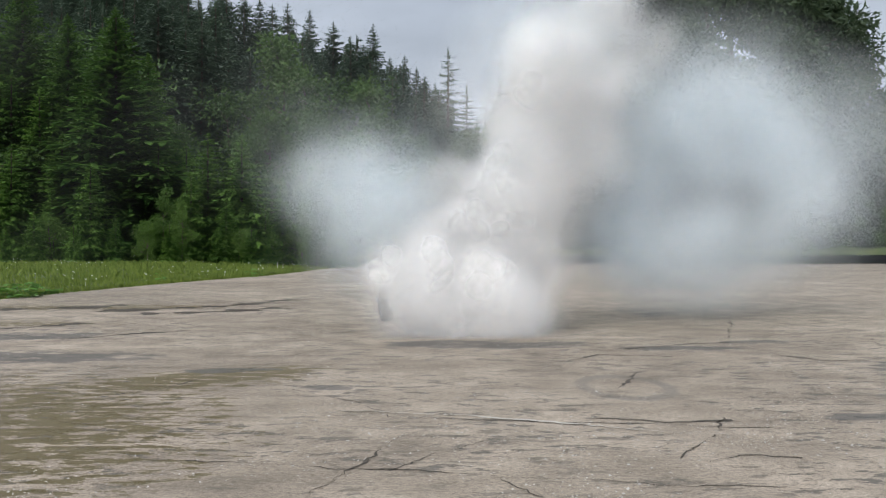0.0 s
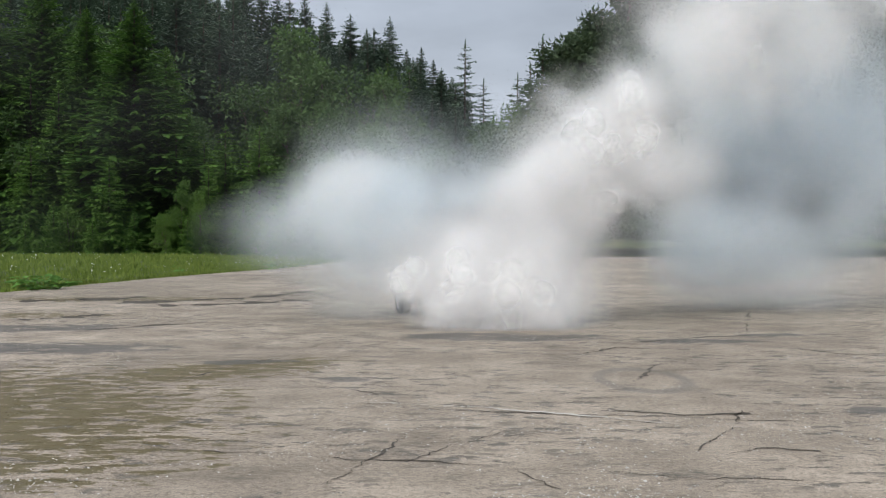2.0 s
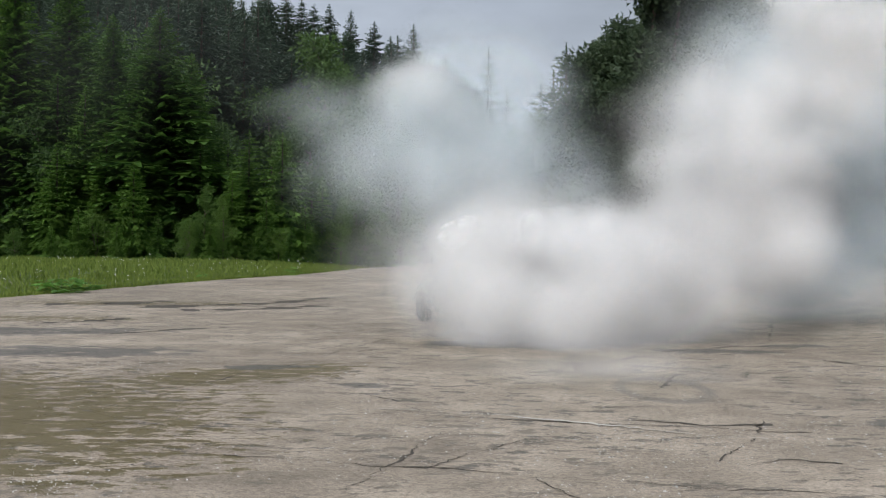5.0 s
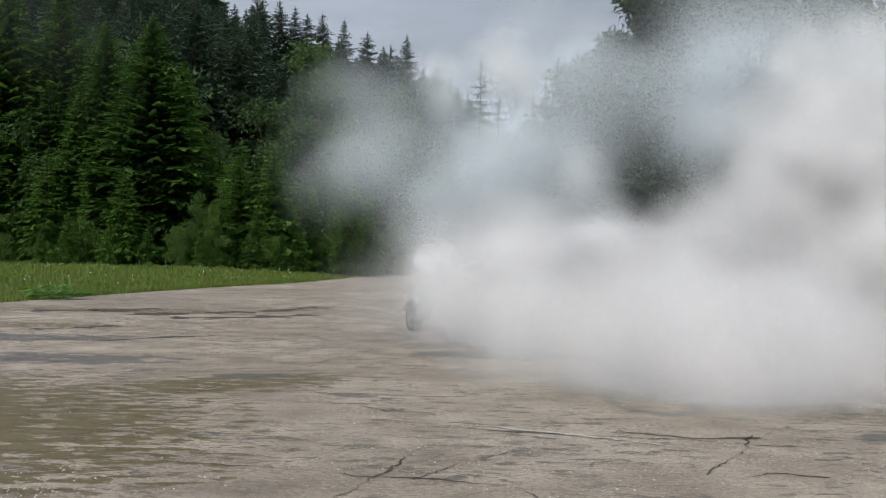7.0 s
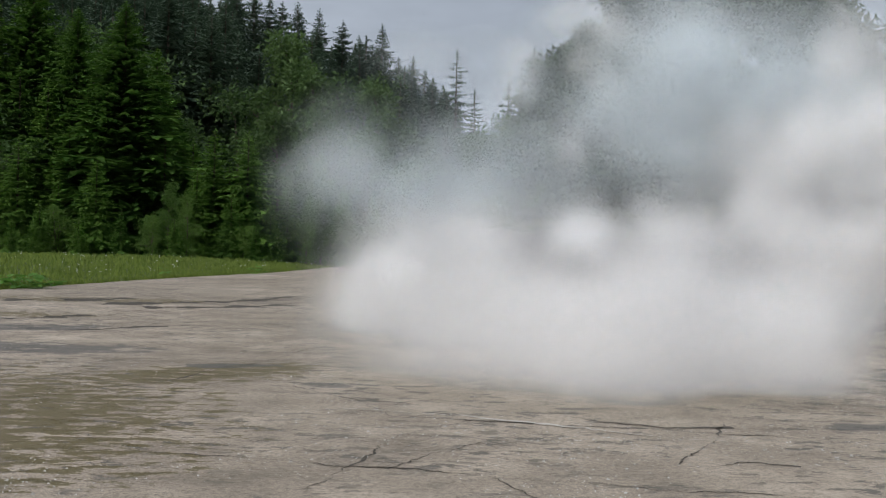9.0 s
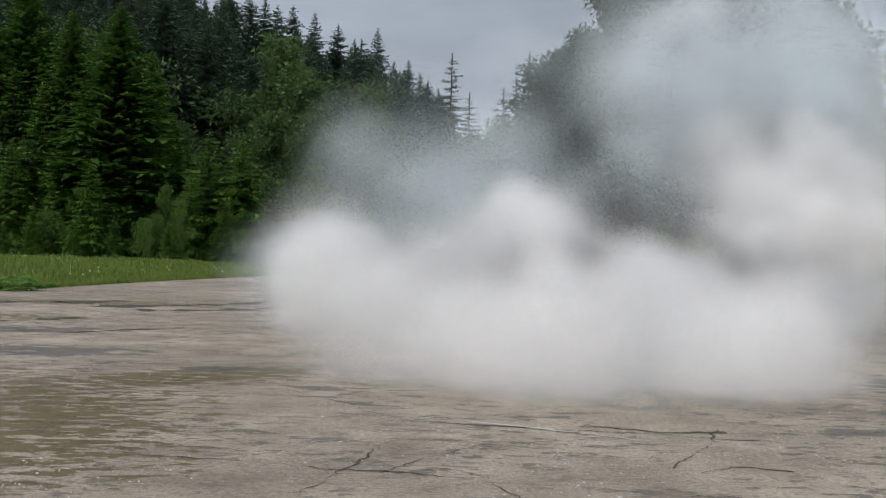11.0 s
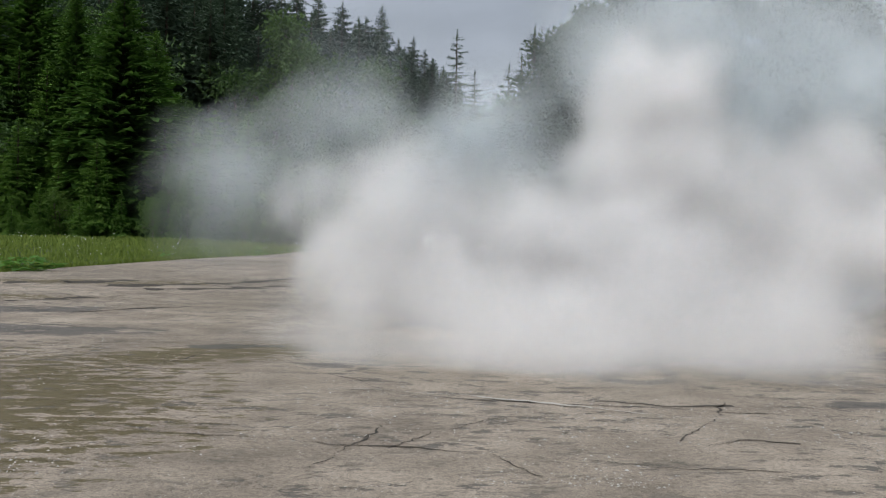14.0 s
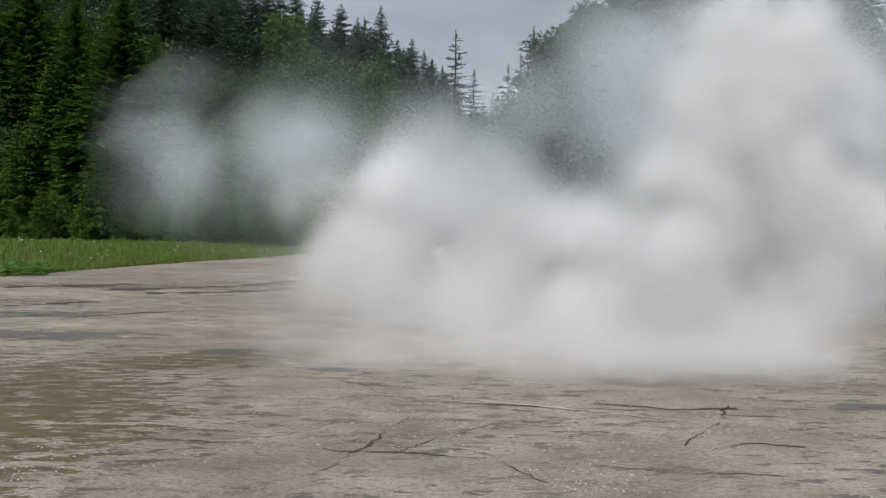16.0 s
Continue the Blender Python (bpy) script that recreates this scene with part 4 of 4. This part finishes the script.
def build_smoke():
    r = random.Random(77)
    kinds = (
        [puff_mesh(100 + i, 0.62, 6, M_SMOKE_DENSE) for i in range(5)],
        [puff_mesh(120 + i, 1.05, 5, M_SMOKE) for i in range(5)],
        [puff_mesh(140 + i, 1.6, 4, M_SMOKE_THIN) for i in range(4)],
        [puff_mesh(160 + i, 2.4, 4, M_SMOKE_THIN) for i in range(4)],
        [puff_mesh(180 + i, 1.5, 4, M_SMOKE_LOW) for i in range(4)],
        [puff_mesh(200 + i, 3.5, 3, M_SMOKE_FAINT) for i in range(3)],
    )
    groups = {}

    def along(rows, t):
        for a, b in zip(rows, rows[1:]):
            if t <= b[0]:
                k = (t - a[0]) / (b[0] - a[0])
                return [p + (q - p) * k for p, q in zip(a[1:], b[1:])]
        return rows[-1][1:]

    def swarm(name, label, counts, rows):
        """Puffs that travel and spread together, each rolling about its own place. Rows: time, middle, half widths."""
        cloud = groups.get(name)
        if cloud is None:
            cloud = groups[name] = tagged(empty(name, pose(0, 0, 0)), label, "smoke", kind="stuff")
        for size, count in enumerate(counts):
            for i in range(count):
                ob = part("puff", r.choice(kinds[size]), None, cloud)
                d = Vector((r.gauss(0, 1), r.gauss(0, 1), r.gauss(0, 1))).normalized() * r.random() ** 0.45
                ph, rate, roll = r.uniform(0, 6.28), r.uniform(0.5, 1.0), 0.14 + 0.10 * min(size, 3)
                tilt, lean, turn, spin = r.uniform(-14, 14), r.uniform(-180, 180), r.uniform(-14, 14), r.uniform(-9, 9)
                times = sorted({float(t) for t in range(17)} | {row[0] for row in rows})
                keys = []
                for t in times:
                    x, y, z, rx, ry, rz = along(rows, t)
                    p = Vector((x + d.x * rx + roll * math.cos(ph + rate * t), y + d.y * ry, z + d.z * rz + roll * math.sin(ph + rate * t)))
                    if z > 0:
                        p.z = max(p.z, (0.12, 0.28, 0.44, 0.6, 0.4, 0.8)[size])
                    keys.append((t, pose(p.x, p.y, p.z, tilt, 0, turn) @ pose(0, 0, 0, 0, lean + spin * t, 0)))
                PUFFS.append((ob, keys))

    swarm("smoke_source", "opaque white smoke pouring from the spinning rear tyres", (26, 20, 0, 0, 8), (
        (0, 0.14, 17.9, 0.75, 1.3, 0.7, 0.63),
        (1, -0.01, 17.9, 0.66, 1.34, 0.7, 0.53),
        (2, 0.37, 17.9, 0.62, 1.52, 0.7, 0.63),
        (3, 0.58, 17.9, 1.09, 1.83, 0.7, 1.02),
        (4, 1.19, 17.9, 1.18, 2.19, 0.7, 1.17),
        (6.5, 0.77, 17.9, 0.96, 1.73, 0.7, 0.81),
        (8.5, 0.68, 17.9, 0.7, 1.73, 0.7, 0.76),
        (11, 0.73, 17.9, 0.47, 1.93, 0.7, 0.71),
        (12.5, 1.18, 17.9, 0.61, 1.93, 0.7, 0.81),
        (14, 1.51, 17.9, 0.47, 2.03, 0.7, 1.02),
        (16, 1.81, 17.9, 0.43, 2.13, 0.7, 1.02),
    ))
    swarm("smoke_column", "thick white tyre smoke rising in a tall leaning column", (7, 16, 0, 0, 8), (
        (0, 1.12, 18.6, 2.3, 0.9, 0.7, 1.27),
        (1, 1.77, 18.6, 2.95, 1.27, 0.7, 1.27),
        (2, 3.12, 18.6, 3.65, 1.27, 0.7, 1.27),
        (3, 4.9, 18.6, 5.19, 1.48, 0.7, 1.27),
        (4, 6.83, 18.6, 6.56, 2.11, 0.7, 1.58),
        (6.5, 13.42, 18.6, 9.44, 3.17, 0.7, 2.11),
        (16, 36.48, 18.6, 15.77, 5.28, 0.7, 3.17),
    ))
    swarm("smoke_column", "", (2, 18, 4, 0, 8), (
        (0, 1.84, 18.9, 3.71, 0.97, 0.8, 1.4),
        (1, 3.06, 18.9, 4.69, 1.5, 0.8, 1.5),
        (2, 5.08, 18.9, 5.61, 1.72, 0.8, 1.4),
        (3, 7.83, 18.9, 6.75, 2.25, 0.8, 1.61),
        (4, 10.06, 18.9, 7.72, 2.58, 0.8, 1.72),
        (6.5, 17.17, 18.9, 11.27, 3.22, 0.8, 2.15),
        (16, 42.3, 18.9, 18.16, 5.37, 0.8, 3.22),
    ))
    swarm("smoke_column", "", (0, 16, 8, 0, 6), (
        (0, 2.52, 19.2, 5.6, 1.14, 0.9, 1.53),
        (1, 4.56, 19.2, 6.39, 1.85, 0.9, 1.53),
        (2, 7.43, 19.2, 7.2, 2.07, 0.9, 1.64),
        (4, 13.35, 19.2, 9.57, 2.83, 0.9, 2.18),
        (16, 45.08, 19.2, 19.51, 5.45, 0.9, 3.27),
    ))
    swarm("smoke_plume", "white smoke plume leaning over the lot", (3, 19, 0, 0, 6), (
        (0, 0.58, 18.3, 0.94, 0.83, 0.7, 0.52),
        (1, 0.87, 18.3, 1.67, 0.94, 0.7, 0.83),
        (2, 1.83, 18.3, 2.16, 1.14, 0.7, 0.94),
        (3, 2.97, 18.3, 3.27, 1.2, 0.7, 1.09),
        (4, 4.39, 18.3, 4.3, 1.45, 0.7, 1.35),
        (6.5, 9.75, 18.3, 6.61, 2.7, 0.7, 2.29),
        (8.5, 14.91, 18.3, 7.55, 3.33, 0.7, 2.49),
        (16, 37.96, 18.3, 13.54, 5.2, 0.7, 3.12),
    ))
    swarm("smoke_plume", "", (0, 22, 0, 0, 6), (
        (0, 0.58, 18.1, 0.64, 0.62, 0.7, 0.31),
        (2, 0.79, 18.1, 0.92, 0.82, 0.7, 0.51),
        (3, 1.92, 18.1, 1.91, 1.13, 0.7, 0.82),
        (4, 3.43, 18.1, 2.93, 1.44, 0.7, 1.23),
        (6.5, 6.1, 18.1, 3.79, 1.75, 0.7, 2.16),
        (8.5, 7.44, 18.1, 3.61, 1.95, 0.7, 2.06),
        (11, 10.39, 18.1, 4.96, 2.57, 0.7, 2.26),
        (16, 24.45, 18.1, 10.19, 5.14, 0.7, 3.08),
    ))
    swarm("smoke_billow", "pale smoke billow rolling off behind the car", (0, 6, 20, 4), (
        (0, 0.19, 21, -3.6, 0.6, 0.6, 0.4),
        (0.5, -0.14, 21, -3.6, 0.6, 0.6, 0.4),
        (1.3, -0.98, 19.5, 0.86, 0.78, 0.9, 0.44),
        (2, -1.97, 20, 1.87, 1.7, 0.9, 0.85),
        (3, -2.55, 21, 3.04, 2.03, 0.9, 1.25),
        (4, -1.92, 22, 3.84, 2.25, 0.9, 1.87),
        (6.5, 0.12, 23, 4.63, 3.66, 0.9, 2.22),
        (8, 2.14, 24, 5, 4.09, 0.9, 2.45),
        (11, 6.27, 24, 5.85, 4.09, 0.9, 2.73),
        (16, 12.76, 25, 7.57, 4.26, 0.9, 2.84),
    ))
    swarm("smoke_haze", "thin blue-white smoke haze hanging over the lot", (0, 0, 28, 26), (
        (0, 6.35, 23, 3.39, 3.27, 1.5, 2.74),
        (1, 6.91, 23, 3.44, 3.27, 1.5, 2.74),
        (2, 7.74, 23, 3.63, 3.27, 1.5, 2.87),
        (4, 7.82, 23, 3.7, 3.4, 1.5, 3),
        (6.5, 7.22, 23, 5.18, 4.18, 1.5, 2.87),
        (8.5, 7.01, 23, 4.38, 4.44, 1.5, 3),
        (11, 7.07, 23, 5.17, 4.57, 1.5, 2.61),
        (13.5, 6.47, 23, 5.57, 5.22, 1.5, 2.48),
        (14.5, 6.05, 23, 4.72, 5.49, 1.5, 2.74),
        (16, 6.44, 23, 4.15, 5.62, 1.5, 3),
    ))
    swarm("smoke_haze", "", (0, 0, 16, 4), (
        (0, -1.39, 21.5, 2.42, 1.47, 1.2, 1.22),
        (1, -1.55, 21.5, 2.28, 1.83, 1.2, 1.22),
        (2, 0.57, 21.5, 2.02, 2.69, 1.2, 1.1),
        (4, 0.2, 21.5, 2.81, 3.05, 1.2, 1.59),
        (6.5, -0.11, 21.5, 3.33, 3.05, 1.2, 1.71),
        (8.5, -0.2, 21.5, 2.71, 3.17, 1.2, 1.47),
        (11, 0.8, 21.5, 2.93, 3.05, 1.2, 1.59),
        (13.5, 0.48, 21.5, 3.45, 3.3, 1.2, 1.71),
        (16, -0.06, 21.5, 3.28, 4.4, 1.2, 1.83),
    ))
    swarm("smoke_bank", "dense white smoke bank rolling low over the lot", (0, 44, 0, 0, 42), (
        (0, 0.64, 17, -3.6, 0.6, 0.6, 0.4),
        (1.6, 0.43, 17, -3.6, 0.6, 0.6, 0.4),
        (2.6, 0.21, 17, 0.36, 1.06, 1.8, 0.39),
        (4, 1.03, 17, 0.81, 2.41, 1.8, 0.77),
        (6.5, 2.36, 17, 1.07, 3.57, 1.8, 1.06),
        (8.5, 2.76, 17, 0.89, 4.54, 1.8, 1.11),
        (11, 2.41, 16.8, 0.58, 4.96, 1.8, 0.86),
        (12.5, 2.23, 16.6, 0.65, 5.09, 1.8, 1.04),
        (14, 2.42, 16.5, 0.77, 4.87, 1.8, 1.59),
        (16, 2.42, 16.5, 0.76, 4.97, 1.8, 1.69),
    ))
    swarm("smoke_drift", "white smoke swept over the lot by the wind", (0, 26, 0, 0, 12), (
        (0, 1.22, 18.5, -3.6, 0.6, 0.6, 0.4),
        (2.4, 1.3, 18.5, -3.6, 0.6, 0.6, 0.4),
        (3.3, 2.6, 18.5, 1.08, 1.05, 1.4, 0.63),
        (4.2, 3.95, 18.5, 1.87, 1.26, 1.4, 0.95),
        (6.5, 6.36, 18.5, 2.79, 1.58, 1.4, 1.89),
        (8.5, 6.81, 18.5, 2.17, 1.68, 1.4, 1.68),
        (11, 6.79, 18.5, 2.71, 1.89, 1.4, 1.58),
        (13.5, 7.17, 18.5, 1.89, 1.89, 1.4, 1.26),
        (16, 7.09, 18.5, 2.52, 2, 1.4, 2.31),
    ))
    swarm("smoke_veil", "thin smoke veil creeping over the concrete", (0, 0, 0, 0, 50), (
        (0, 0.81, 12.3, -3.6, 0.6, 0.6, 0.4),
        (4.4, 1.05, 12.3, -3.6, 0.6, 0.6, 0.4),
        (5.4, 1.8, 12.3, 0.33, 1.05, 2, 0.28),
        (6.5, 2.76, 12.3, 0.46, 1.68, 2, 0.31),
        (8.5, 2.15, 12.3, 0.16, 2.79, 2, 0.35),
        (11, 1.71, 12.3, 0.18, 3.28, 2, 0.35),
        (13.5, 1.39, 12.3, 0.04, 3.49, 2, 0.35),
        (16, 1.33, 12.3, -0.31, 3.77, 2, 0.38),
    ))
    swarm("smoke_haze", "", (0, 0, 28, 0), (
        (0, 4.95, 22, 1.69, 3.37, 2, 0.5),
        (1, 5.51, 22, 1.73, 3.5, 2, 0.5),
        (2, 6.17, 22, 1.54, 3.5, 2, 0.5),
        (4, 6.88, 22, 1.36, 2.5, 2, 0.37),
        (6.5, 7.59, 22, 1.65, 2.5, 2, 0.37),
        (8.5, 7.75, 22, 1.28, 2.5, 2, 0.37),
        (16, 8.2, 22, 0.82, 2.5, 2, 0.5),
    ))
    swarm("smoke_haze", "", (0, 0, 0, 0, 0, 22), (
        (0, -8.25, 32, 5.93, 8.18, 3, 4.18),
        (4, -10.9, 32, 6.67, 8.72, 3, 4.54),
        (8, -23.18, 32, 11.01, 9.09, 3, 5.45),
        (16, -47.73, 32, 19.09, 9.09, 3, 5.45),
    ))
    swarm("smoke_lobe", "rounded white smoke lobe climbing out of the bank", (0, 21, 0, 0, 5), (
        (0, 0.95, 17.4, -3.6, 0.6, 0.6, 0.4),
        (9.2, 0.85, 17.4, -3.6, 0.6, 0.6, 0.4),
        (10.2, 0.95, 17.4, 0.89, 0.4, 0.5, 0.4),
        (10.8, 1.18, 17.4, 1.42, 0.44, 0.5, 0.59),
        (11.5, 1.8, 17.4, 1.79, 0.59, 0.5, 0.74),
        (12.5, 2.26, 17.4, 2.09, 0.69, 0.5, 0.84),
        (13.5, 3.16, 17.4, 3.06, 0.84, 0.5, 0.99),
        (14.5, 4.19, 17.4, 3.64, 1.09, 0.5, 1.28),
        (16, 5.45, 17.4, 4.41, 1.48, 0.5, 1.38),
    ))
    swarm("smoke_lobe", "", (0, 19, 0, 0, 6), (
        (0, 1.13, 17.2, -3.6, 0.6, 0.6, 0.4),
        (11.6, 1.21, 17.2, -3.6, 0.6, 0.6, 0.4),
        (12.6, 1.6, 17.2, 1, 0.49, 0.6, 0.49),
        (13.4, 2.57, 17.2, 1.77, 0.78, 0.6, 0.78),
        (14.2, 3.26, 17.2, 1.79, 0.88, 0.6, 0.98),
        (15, 4.07, 17.2, 2.35, 1.17, 0.6, 1.07),
        (16, 5.02, 17.2, 2.91, 1.37, 0.6, 1.27),
    ))
    swarm("smoke_wisp", "thin grey smoke wisp curling off towards the meadow", (0, 0, 8, 0), (
        (0, -0.95, 20, -3.6, 0.6, 0.6, 0.4),
        (9.6, -1.03, 20, -3.6, 0.6, 0.6, 0.4),
        (10.6, -2.06, 20, 1.18, 0.8, 0.9, 0.45),
        (12.5, -3.36, 20, 1.44, 1.25, 0.9, 0.51),
        (13.5, -3.94, 20, 1.83, 1.36, 0.9, 0.8),
        (14.5, -4.33, 20, 2.44, 1.7, 0.9, 1.48),
        (16, -4.83, 20, 2.64, 1.93, 0.9, 1.25),
    ))
    swarm("smoke_shoulder", "white smoke shoulder rolling out ahead of the car", (0, 14, 4, 0, 8), (
        (0, 0.17, 18.6, -3.6, 0.6, 0.6, 0.4),
        (7.6, -0.4, 18.6, -3.6, 0.6, 0.6, 0.4),
        (9, -0.78, 18.6, 0.74, 0.85, 0.9, 0.53),
        (10.8, -2, 18.6, 1, 1.06, 0.9, 0.58),
        (12.5, -1.96, 18.6, 1.21, 1.27, 0.9, 0.9),
        (13.5, -1.44, 18.6, 1.45, 1.27, 0.9, 1.11),
        (14.5, -0.83, 18.6, 1.63, 1.8, 0.9, 1.58),
        (16, -1.09, 18.6, 1.77, 1.9, 0.9, 1.37),
    ))


build_smoke()


def motions():
    spin = [(i * 0.1, i * -84) for i in range(161)]
    for hub, s in SPUN:
        p = hub.matrix_basis.translation.copy()
        walk(hub, [(t, pose(p.x, p.y, p.z) @ pose(0, 0, 0, 0, 0, 0 if s > 0 else 180) @ pose(0, 0, 0, a * s)) for t, a in spin])
    for ob, rows in PUFFS:
        walk(ob, rows)


motions()
